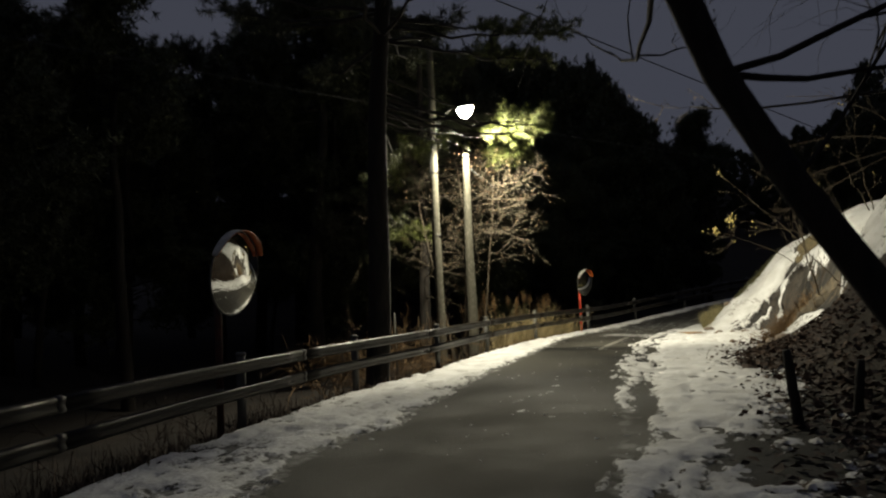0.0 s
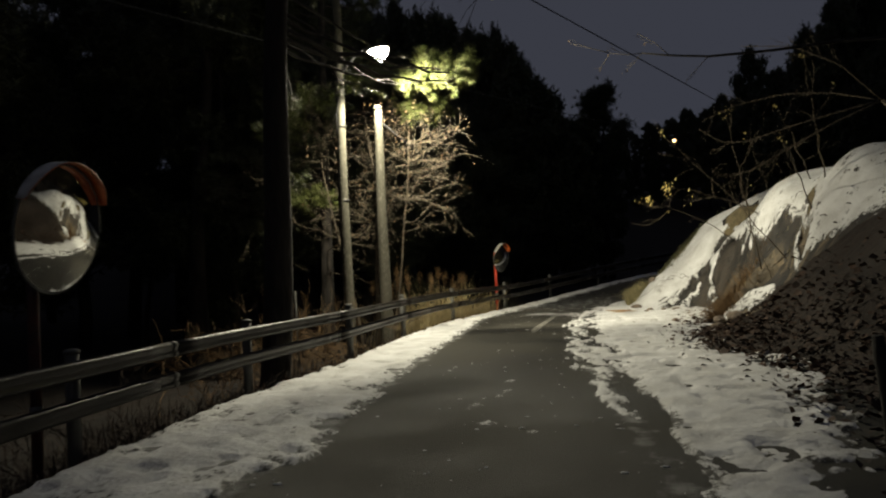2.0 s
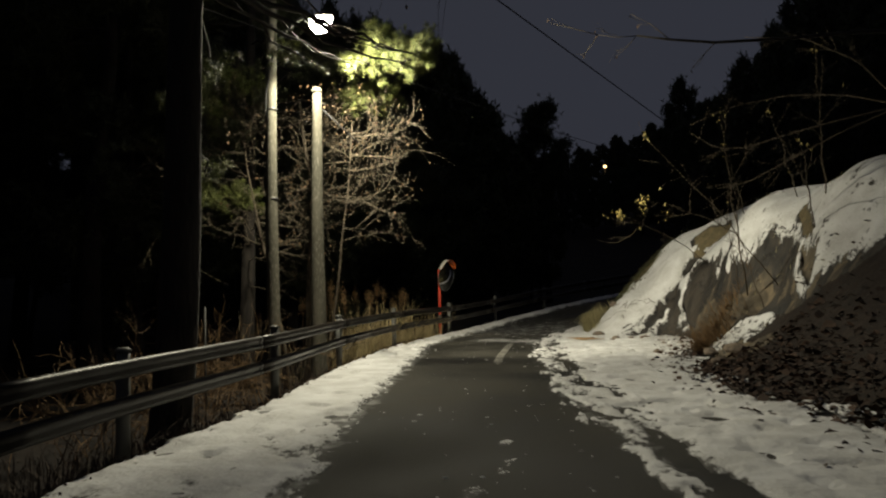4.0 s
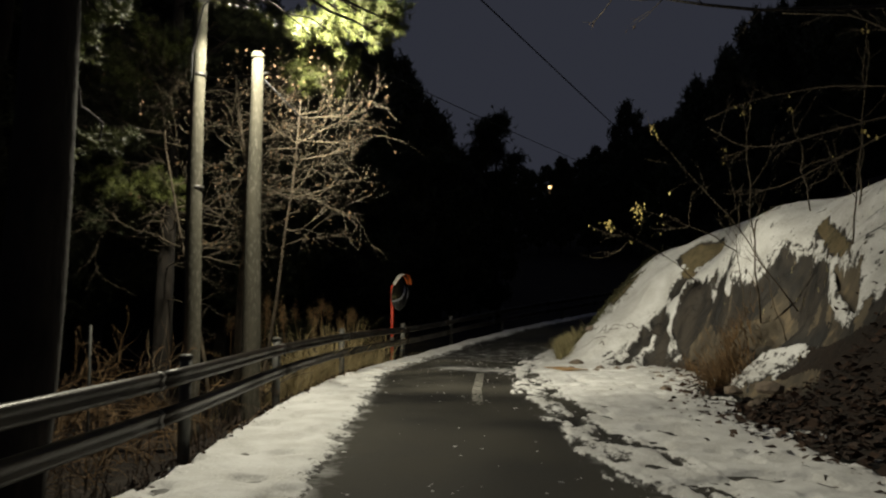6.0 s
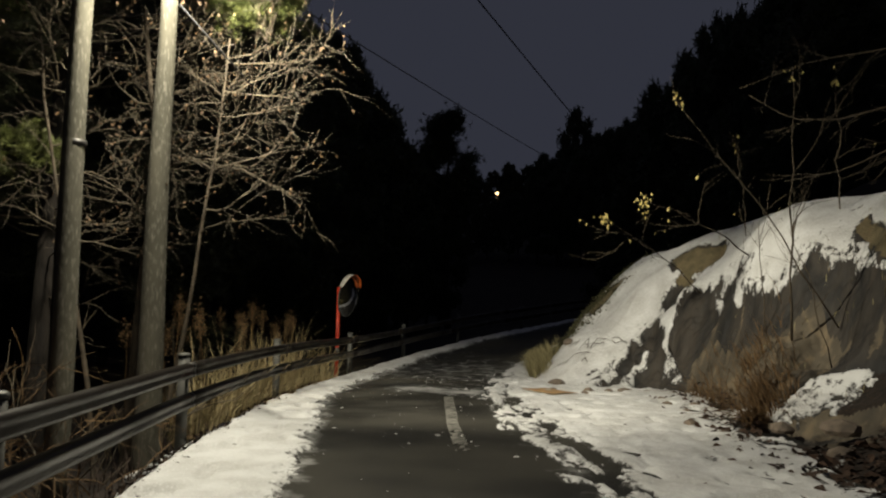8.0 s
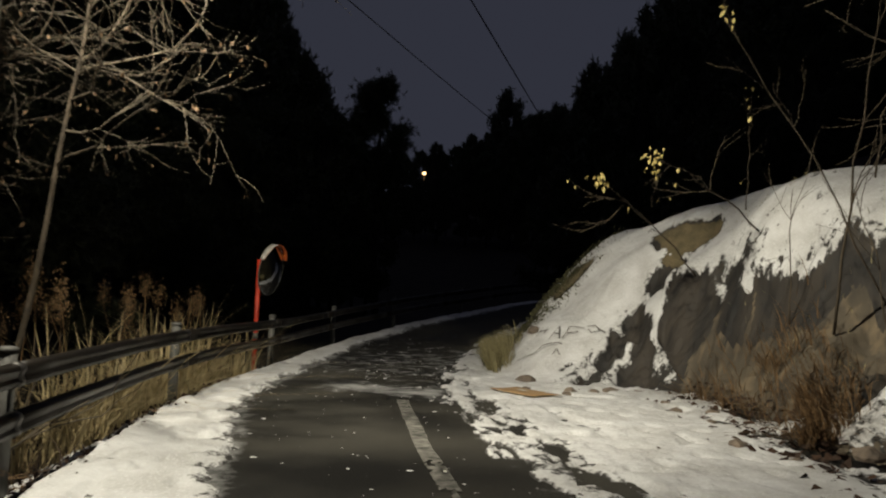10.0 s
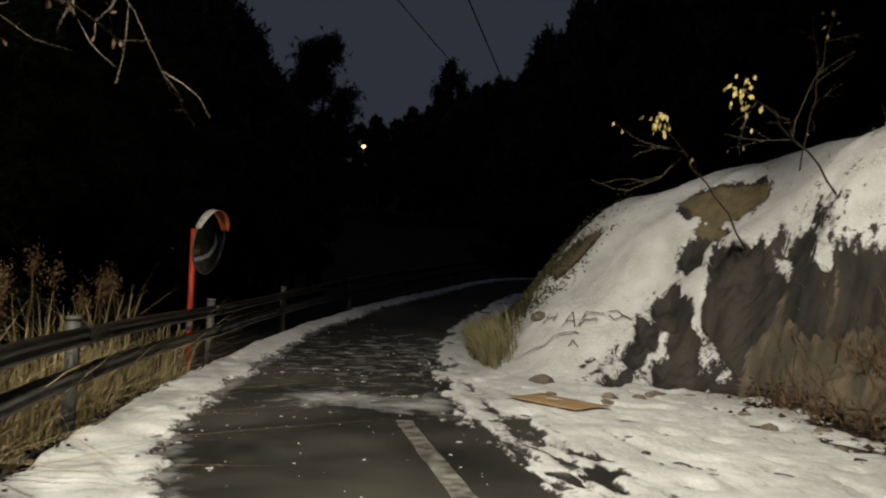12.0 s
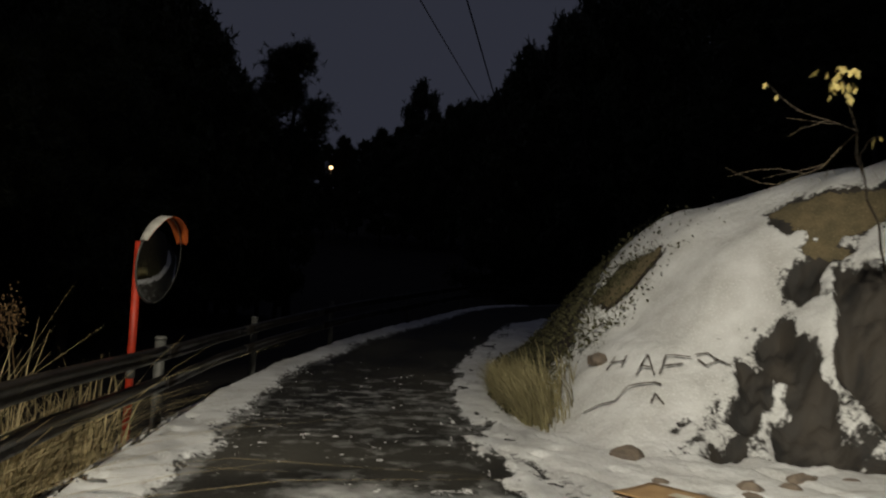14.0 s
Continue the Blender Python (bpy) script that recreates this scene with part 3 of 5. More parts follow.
def build_road_snow():
    for k, (y0, y1, s) in enumerate(((-2.5, 12.0, 0.05), (12.0, 27.0, 0.036), (27.0, 47, 0.08))):
        ys = np.arange(y0, y1 + s, s)
        us = np.arange(-0.75, 11.5, s * 1.1)
        Y, U = np.meshgrid(ys, us, indexing="ij")
        X = along(KERB, Y) + U
        d = inside(X, Y)
        n = 0.45 * fbm(X * 1.1, Y * 0.9, 51) + 0.5 * fbm(X * 5.0, Y * 3.0, 52, 4) + 0.3 * fbm(X * 17, Y * 12, 53, 2)
        left = along(SNOW_L, Y) - X
        left = np.minimum(left * 1.4 + n * np.where(Y < 12, 0.85, 0.42), 0.24 + 0.6 * n + 0.30 * smooth01((Y - 8) / 6))
        left = np.where(U < 0, np.minimum(left, (U + 0.5) * 0.9 + 1.1 * n - 0.35 + 0.5 * smooth01((Y - 16) / 3)), left)
        left = np.where(np.abs(U + 0.03) < 0.05 + 0.05 * n, -1, left)
        right = X - along(SNOW_R, Y)
        m = 0.45 * fbm(right * 3.4, Y * 0.9, 61, 4) + 0.85 * fbm(right * 14, Y * 3.0, 62, 4)
        track = np.exp(-((right - np.interp(Y, [7, 8.2, 10.5, 13, 14.2, 15.7, 19, 24], [0.02, 0.08, 0.30, 0.45, 0.62, 0.30, 0.30, 0.25]) - 0.16 * fbm(Y * 1.3, X * 0.6, 56, 4)) / (0.20 + 0.09 * fbm(Y * 0.7, Y * 0, 57))) ** 2) * smooth01((25 - Y) / 3) * smooth01((Y - 6) / 2)
        litter = smooth01((d + np.interp(Y, [6.5, 8.3, 10.6, 14], [1.6, 1.3, 0.85, 0.6])) / 0.8) * smooth01((24 - Y) / 4) * (0.5 + 0.2 * smooth01((16 - Y) / 5))
        right = np.minimum(right * 1.1 + m * 0.75, 0.50 + 0.75 * n) + 0.22 * np.exp(-((right - 0.04) / 0.16) ** 2) - track * (0.42 + 0.25 * smooth01((13 - Y) / 3) + 1.5 * m + 0.5 * n) - litter * (0.9 - 1.2 * n) + 0.08 * smooth01((Y - 9) / 4)
        spots = -1.0 + 0 * X
        for x, y, a, b in ((-3.66, 9.6, 0.12, 0.30), (-3.58, 10.25, 0.10, 0.42), (-3.34, 8.77, 0.11, 0.10), (-3.68, 11.2, 0.08, 0.25), (-4.75, 23.55, 0.16, 0.10), (-2.85, 8.5, 0.08, 0.08)):
            spots = np.maximum(spots, 1 - np.hypot((X - x) / a, (Y - y) / b) + 1.7 * n - 0.05)
        cover = np.maximum.reduce([left, right, spots * 0.2])
        cover = np.where((U < -0.7) | (d > 0.22 + 0.2 * n), -1, cover)
        thick = 0.028 + 0.022 * smooth01(np.maximum(left, right - 0.15) / 0.4)
        h = thick * smooth01(cover / 0.16) + (0.022 * fbm(X * 4, Y * 4, 54) - 0.030 * smooth01(2.2 * fbm(X * 2.6, Y * 2.0, 55, 2) - 0.5) - 0.040 * smooth01(3.0 * vnoise(X * 5.5 + Y, Y * 3.2, 58) - 1.1)) * smooth01(cover / 0.25) - 0.004
        base = np.where(U < 0, left_z(X, Y) + 0.02, road_z(Y))
        base = np.where(d > 0, np.minimum(bank_z(X, Y, d) - 0.02, road_z(Y) - 0.01 + 0.09 * n), base)
        h = np.where(cover <= 0, -0.012, h)
        keep = np.maximum.reduce([cover[:-1, :-1], cover[1:, :-1], cover[:-1, 1:], cover[1:, 1:]]) > 0
        name = ("near_road_snow", "road_snow", "far_road_snow")[k]
        tagged(new(name, sheet(name, X, Y, base + h, SNOW, keep, cover=cover * 0.75)), "trodden snow along both edges of the lane", "snow", kind="structure")


def build_marking():
    ys = np.arange(17.3, 22.2, 0.03)
    cx = np.interp(ys, [17.3, 19, 22], [-4.64, -4.80, -4.97])
    X = cx[:, None] + np.linspace(-0.075, 0.08, 9)[None]
    Y = np.repeat(ys[:, None], 9, 1)
    X = X + 0.014 * fbm(X * 4, Y * 5, 61)
    wear = vnoise(Y[:-1, :-1] * 2.1, X[:-1, :-1] * 9, 62) + 0.7 * vnoise(Y[:-1, :-1] * 11, X[:-1, :-1] * 30, 63)
    keep = wear > -0.75 + 0.35 * (Y[:-1, :-1] < 18.4)
    tagged(new("lane_marking", sheet("lane_marking", X, Y, road_z(Y) + 0.012, PAINT, keep)), "worn white painted line on the asphalt", "road marking", kind="structure")


build_ground()
build_road()
build_bank()
build_road_snow()
build_marking()


# ---- guard rail ----
def build_guard_rail():
    top = thing("guard_rail", "weathered grey two-rail steel guard rail along the lane", "guard rail")
    ys = np.concatenate([np.arange(-14, 28, 0.5), np.arange(28, 52, 0.4)])
    path = np.stack([along(KERB, ys) - 0.10, ys], -1)
    for _ in range(3):
        path[1:-1] = (path[:-2] + 2 * path[1:-1] + path[2:]) / 4
    tan = np.gradient(path, axis=0)
    tan /= np.linalg.norm(tan, axis=1)[:, None]
    side = np.stack([tan[:, 1], -tan[:, 0]], -1)
    # section: out towards the lane, up
    section = np.array([(-0.03, 0.070), (0.012, 0.078), (0.046, 0.062), (0.056, 0.036), (0.044, 0.012), (0.040, -0.012), (0.054, -0.036), (0.046, -0.062), (0.012, -0.078), (-0.03, -0.070)])
    cuts = list(range(0, len(ys), 9))
    for height in (0.74, 0.43):
        for a in cuts:
            b = min(a + 9, len(ys) - 1)
            if b - a < 1:
                continue
            bag = Bag()
            i = np.arange(a, b + 1)
            p = np.zeros((len(i), len(section), 3))
            p[..., :2] = path[i, None] + side[i, None] * section[None, :, :1]
            p[..., 2] = road_z(ys[i])[:, None] + height + section[None, :, 1]
            n = len(section)
            faces = [(r * n + c, r * n + (c + 1) % n, (r + 1) * n + (c + 1) % n, (r + 1) * n + c) for r in range(len(i) - 1) for c in range(n)]
            bag.add(p, faces + [tuple(range(n))[::-1], tuple((len(i) - 1) * n + c for c in range(n))])
            rail = part("rail", bag, STEEL, top)
            sleeve = Bag()
            q = p[:2].copy()
            q[:, :, :2] = path[a][None, None] + tan[a][None, None] * np.array((-0.045, 0.045))[:, None, None] + side[a][None, None] * (section[None, :, :1] * 1.06 + 0.002)
            q[..., 2] = road_z(ys[a]) + height + section[None, :, 1] * 1.05
            sleeve.add(q, [(c, (c + 1) % n, n + (c + 1) % n, n + c) for c in range(n)] + [tuple(range(n))[::-1], tuple(range(n, 2 * n))])
            part("joint_sleeve", sleeve, DARKMETAL, rail, "dark joint sleeve")
    for y in (-6.0, -1.2, 3.2, 7.1, 10.35, 13.9, 17.65, 22.0, 26.75, 31.2, 34.8, 39.0, 43.0):
        x = float(np.interp(y, ys, path[:, 0])) - 0.11
        k = int(np.argmin(abs(ys - y)))
        z = float(left_z(np.array(x), np.array(y))) - 0.1
        zr = float(road_z(y))
        bag = Bag()
        bag.tube([(x, y, z), (x, y, zr + 0.87)], 0.058, 12)
        post = part("post", bag, POSTM, top)
        cap = Bag()
        cap.tube([(x, y, zr + 0.865), (x, y, zr + 0.89), (x, y, zr + 0.905)], [0.066, 0.066, 0.045], 12)
        part("cap", cap, POSTM, post)
        for height in (0.74, 0.43):
            br = Bag()
            s = side[k]
            br.tube([(x + s[0] * 0.03, y + s[1] * 0.03, zr + height), (x + s[0] * 0.11, y + s[1] * 0.11, zr + height)], 0.035, 6)
            part("bracket", br, DARKMETAL, post)


# ---- traffic mirrors ----
def build_mirror(centre, facing, size, foot_z, label, paint):
    """A convex road mirror on a painted pole; facing: degrees from +x."""
    c = Vector(centre)
    top = thing("traffic_mirror", label, "traffic mirror", "road mirrors", at=(c.x, c.y, foot_z))
    turn = Matrix.Translation(c) @ pose(0, 0, 0, 0, 8, facing)   # local x: out of the glass, leaning a little down
    inv = Matrix.Translation((-c.x, -c.y, -foot_z))

    def put(name, verts, faces, material, parent=top, note=""):
        bag = Bag()
        bag.add([(inv @ turn @ Vector(v))[:] for v in verts], faces)
        return part(name, bag, material, parent, note)

    def disc(x_of, rad, rings, seg=40):
        verts, faces = [(x_of(0), 0, 0)], []
        for i in range(1, rings + 1):
            for j in range(seg):
                a = 2 * math.pi * j / seg
                verts.append((x_of(i / rings), rad * i / rings * math.cos(a), rad * i / rings * math.sin(a)))
        for j in range(seg):
            faces.append((0, 1 + j, 1 + (j + 1) % seg))
        for i in range(rings - 1):
            for j in range(seg):
                a, b = 1 + i * seg + j, 1 + i * seg + (j + 1) % seg
                faces.append((a, a + seg, b + seg, b))
        return verts, faces

    r = size / 2
    put("mirror_glass", *disc(lambda t: 0.02 + 0.05 * (1 - t * t), r * 0.975, 8), MIRROR, note="convex silvered mirror glass")
    put("back_shell", *disc(lambda t: 0.0 - 0.05 * (1 - t * t), r, 5), BACKING, note="pale back shell")
    rim = Bag()
    ang = np.linspace(0, 2 * np.pi, 49)
    pts = [(inv @ turn @ Vector((0.012, r * math.cos(a), r * math.sin(a))))[:] for a in ang]
    rim.tube(pts, 0.010, 6, cap=False)
    part("rim", rim, POSTM, top)
    # hood: an arc over the upper part, standing out from the rim
    verts, faces = [], []
    span = np.linspace(math.radians(26), math.radians(158), 33)
    for a in span:
        reach = 0.115 * (0.6 + 0.4 * min(1, (math.sin(a) - 0.3) * 2.2))
        for x, rr in ((-0.01, r + 0.018), (reach, r + 0.024), (reach, r + 0.016), (-0.01, r + 0.010)):
            verts.append((x, rr * math.cos(a), rr * math.sin(a)))
    for i in range(len(span) - 1):
        for j in range(4):
            a, b = i * 4 + j, i * 4 + (j + 1) % 4
            faces.append((a, b, b + 4, a + 4))
    faces += [(0, 3, 2, 1), tuple(4 * (len(span) - 1) + j for j in range(4))]
    hood = put("hood", verts, faces, ORANGE, note="sheet-metal hood, orange inside and pale outside")
    hood.data.materials.append(BACKING)
    for i in range(len(span) - 1):
        hood.data.polygons[i * 4].material_index = 1
    back = turn @ Vector((-0.24, 0, 0))
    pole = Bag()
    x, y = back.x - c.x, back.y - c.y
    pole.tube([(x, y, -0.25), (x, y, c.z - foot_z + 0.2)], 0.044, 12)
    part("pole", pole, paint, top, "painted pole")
    for dz in (-0.22, 0.16):
        br = Bag()
        br.tube([(x, y, c.z - foot_z + dz), tuple((inv @ turn @ Vector((-0.03, 0, dz)))[:])], 0.02, 6)
        part("bracket", br, DARKMETAL, top)
    clamp = Bag()
    clamp.tube([(x, y, 0.62), (x, y, 0.74)], 0.052, 12)
    part("clamp", clamp, POSTM, top)
    return top


# ---- poles, lamp, cables ----
def build_poles():
    x, y, z = -8.83, 17.47, -1.1
    top = thing("utility_pole", "tall slender grey concrete pole carrying a bright street lamp", "utility pole", at=(x, y, z))
    bag = Bag()
    hs = np.linspace(0, 9.9, 14)
    bag.tube([(0.012 * math.sin(h), 0.01 * math.cos(h * 0.7), h) for h in hs], np.linspace(0.125, 0.085, 14), 14)
    part("shaft", bag, CONCRETE, top)
    for h in (4.2, 5.9, 7.5):
        band = Bag()
        r = 0.125 - 0.04 * h / 9.9 + 0.006
        band.tube([(0, 0, h - 0.03), (0, 0, h + 0.03)], r, 14)
        part("steel_band", band, DARKMETAL, top)
    L = LAMP - Vector((x, y, z))
    arm = Bag()
    pts = [(0.05 + (L.x - 0.25) * t, L.y * t, L.z - 0.35 + 0.42 * math.sin(t * 1.6)) for t in np.linspace(0, 1, 9)]
    arm.tube(pts, 0.028, 8)
    part("lamp_arm", arm, POSTM, top)
    head = Bag()
    ax = Vector((0.94, -0.30, 0.0))
    n = Vector((0.30, 0.94, 0.0))
    prof = [(-0.32, 0.05, 0.045), (-0.24, 0.09, 0.07), (-0.05, 0.14, 0.10), (0.16, 0.15, 0.10), (0.28, 0.10, 0.07), (0.31, 0.05, 0.04)]
    verts = []
    for s, w, h in prof:
        for k in range(8):
            a = math.pi * k / 7
            v = L + ax * s + n * (w * math.cos(a)) + Vector((0, 0, h * math.sin(a) - 0.01))
            verts.append(v[:])
    faces = [(i * 8 + k, i * 8 + k + 1, (i + 1) * 8 + k + 1, (i + 1) * 8 + k) for i in range(len(prof) - 1) for k in range(7)]
    faces += [(i * 8 + 7, i * 8, (i + 1) * 8, (i + 1) * 8 + 7) for i in range(len(prof) - 1)] + [tuple(range(8)), tuple(range(40, 48))[::-1]]
    head.add(verts, faces)
    lamp = part("lamp_head", head, POSTM, top, "grey lamp housing")
    lens = Bag()
    verts, faces = [], []
    for i, f in enumerate((1.0, 0.85, 0.45)):
        for k in range(20):
            a = 2 * math.pi * k / 20
            verts.append((L + ax * (0.04 + 0.27 * f * math.cos(a)) + n * (0.15 * f * math.sin(a)) + Vector((0, 0, -0.013 - 0.125 * i)))[:])
    for i in range(2):
        faces += [(i * 20 + k, i * 20 + (k + 1) % 20, (i + 1) * 20 + (k + 1) % 20, (i + 1) * 20 + k) for k in range(20)]
    lens.add(verts, faces + [tuple(range(40, 60))])
    part("lens", lens, LENS, lamp, "glowing white lamp lens")
    wire = Bag()
    pts = [(-0.12, 0.0, 1.1), (-0.13, -0.02, 3.1), (-0.13, 0.0, 4.8), (-0.05, -0.12, 6.2), (0.10, -0.12, 6.9), (0.3, -0.1, 7.15)]
    wire.tube(pts, 0.012, 5)
    part("lamp_wire", wire, CABLE, top)

    x, y, z = -8.15, 18.04, -0.9
    top = thing("short_pole", "short mossy grey concrete pole cut off below the lamp", "utility pole", at=(x, y, z))
    bag = Bag()
    hs = np.linspace(0, 6.20, 12)
    bag.tube([(0.01 * math.sin(h * 1.3), 0, h) for h in hs], np.linspace(0.155, 0.088, 12), 14)
    part("shaft", bag, CONCRETE, top)
    cap = Bag()
    cap.tube([(0, 0, 6.12), (0, 0, 6.16), (0, 0, 6.23)], [0.100, 0.100, 0.07], 14)
    part("cap", cap, CONCRETE, top)
    for h, a in ((5.9, 0.3), (5.75, 2.2), (5.3, 1.2)):
        bolt = Bag()
        bolt.tube([(0.07 * math.cos(a), 0.07 * math.sin(a), h), (0.17 * math.cos(a), 0.17 * math.sin(a), h)], 0.012, 6)
        part("bolt", bolt, DARKMETAL, top)
    stay = Bag()
    stay.tube([(0.1, 0.05, 5.8), (0.5, 0.6, 5.35), (0.9, 1.2, 4.9)], 0.011, 5)
    part("loose_wire", stay, CABLE, top)

    top = thing("marker_stake", "thin weathered stake with a pale foot beside the pole", "stake", at=(-8.55, 14.6, -0.85))
    bag = Bag()
    bag.tube([(0, 0, 0), (-0.02, 0.01, 2.0)], [0.018, 0.014], 6)
    part("rod", bag, POSTM, top)

    def span(a, b, sag, r):
        t = np.linspace(0, 1, 26)
        p = np.array(a) + (np.array(b) - np.array(a)) * t[:, None]
        p[:, 2] -= sag * 4 * t * (1 - t)
        bag = Bag()
        bag.tube(p, r, 5)
        ob = part("overhead_cable", bag, CABLE)
        tagged(ob, "black overhead power cable running above the lane", "cable", "overhead cables")

    span((-18.6, -6, 11.8), (22.5, 100, 7.2), 0.0, 0.024)
    span((-17.5, 0, 7.2), (17.4, 80, 9.5), 1.4, 0.012)


build_guard_rail()
# the near mirror's pole gets its shade from a darkened paint
build_mirror((-6.24, 6.84, 1.88), 10, 1.02, -0.25, "round convex mirror with an orange hood on a pole coloured as in shade", SHADED_RED)
build_mirror((-7.52, 26.9, 1.74), -17, 0.97, -0.2, "dark convex mirror with an orange hood on a red pole", RED)
build_poles()


# ---- plants ----
def unit(v):
    v = np.asarray(v, float)
    return v / (np.linalg.norm(v, axis=-1, keepdims=True) + 1e-9)


def wander(rng, p, d, length, steps, bend, lift=0.0):
    pts, d = [np.asarray(p, float)], unit(d)
    for _ in range(steps):
        d = unit(d + rng.normal(0, bend, 3) + np.array((0, 0, lift)))
        pts.append(pts[-1] + d * length / steps)
    return np.array(pts)


def sprout(rng, bag, tips, p, d, length, r, depth, spread=0.9, bend=0.16, lift=0.04, kids=(4, 6)):
    steps = max(3, min(7, int(length / 0.18)))
    pts = wander(rng, p, d, length, steps, bend, lift)
    bag.tube(pts, np.linspace(r, r * 0.35, len(pts)), 6 if r > 0.03 else 4 if r > 0.012 else 3, cap=False)
    if depth == 0:
        tips.append((pts[-1], unit(pts[-1] - pts[-2])))
        tips.append((pts[len(pts) // 2], unit(pts[1] - pts[0])))
        return
    for _ in range(rng.integers(*kids, endpoint=True)):
        t = rng.uniform(0.3, 1.0)
        i = min(int(t * steps), steps - 1)
        q = pts[i] + (pts[i + 1] - pts[i]) * (t * steps - i)
        along_d = unit(pts[i + 1] - pts[i])
        nd = unit(along_d + spread * unit(rng.normal(0, 1, 3)))
        sprout(rng, bag, tips, q, nd, length * rng.uniform(0.45, 0.7), r * 0.35 + 0.002, depth - 1, spread, bend * 1.2, lift, kids)


def leaf_quads(rng, at, size, droop=0.6):
    """Small folded leaves hanging at the points given."""
    at = np.asarray(at)
    n = len(at)
    d = unit(rng.normal(0, 1, (n, 3)) + np.array((0, 0, -droop)))
    s = unit(np.cross(d, rng.normal(0, 1, (n, 3))))
    k = np.cross(d, s)
    L = size * rng.uniform(0.6, 1.3, (n, 1))
    return np.stack([at, at + d * L * 0.5 + s * L * 0.28 + k * L * 0.08, at + d * L, at + d * L * 0.5 - s * L * 0.28 + k * L * 0.08], 1)


def needles(rng, at, axis, count, length, width, spread=1.0):
    """Tufts of needles round each point."""
    at, axis = np.repeat(np.asarray(at), count, 0), np.repeat(np.asarray(axis), count, 0)
    n = len(at)
    d = unit(axis * 0.75 + spread * unit(rng.normal(0, 1, (n, 3))))
    s = unit(np.cross(d, rng.normal(0, 1, (n, 3)))) * width
    L = length * rng.uniform(0.6, 1.15, (n, 1))
    at = at + axis * rng.uniform(-0.5, 0.3, (n, 1)) * length
    return np.stack([at - s, at + s, at + d * L], 1)


def pine_limb(rng, wood, tuft, a, b, r, sag=0.1, density=1.0, start=0.45):
    """A limb from a to b, with forked twigs that carry needle tufts on its outer half."""
    a, b = np.asarray(a, float), np.asarray(b, float)
    t = np.linspace(0, 1, 9)
    L = np.linalg.norm(b - a)
    pts = a + (b - a) * t[:, None] + rng.normal(0, 0.05 if L > 2.5 else 0.02 * L, (9, 3)) * np.sin(t * np.pi)[:, None]
    pts[:, 2] -= sag * np.sin(t * np.pi) * L
    wood.tube(pts, np.linspace(r, r * 0.25, 9), 6, cap=False)
    for _ in range(int(14 * density)):
        u = rng.uniform(start, 1.0)
        i = min(int(u * 8), 7)
        p = pts[i] + (pts[i + 1] - pts[i]) * (u * 8 - i)
        d = unit(unit(b - a) + rng.normal(0, 0.6, 3) * np.array((1, 1, 0.55)) + np.array((0, 0, 0.15)))
        tw = wander(rng, p, d, rng.uniform(0.25, 0.6) * min(1.0, L / 2), 4, 0.2, 0.08)
        wood.tube(tw, np.linspace(r * 0.22, 0.004, 5), 3, cap=False)
        for k in (2, 3, 4):
            tuft.append((tw[k], unit(tw[k] - tw[k - 1])))
            tuft.append((tw[k] + rng.normal(0, 0.06, 3), unit(tw[k] - tw[k - 1] + rng.normal(0, 0.4, 3))))


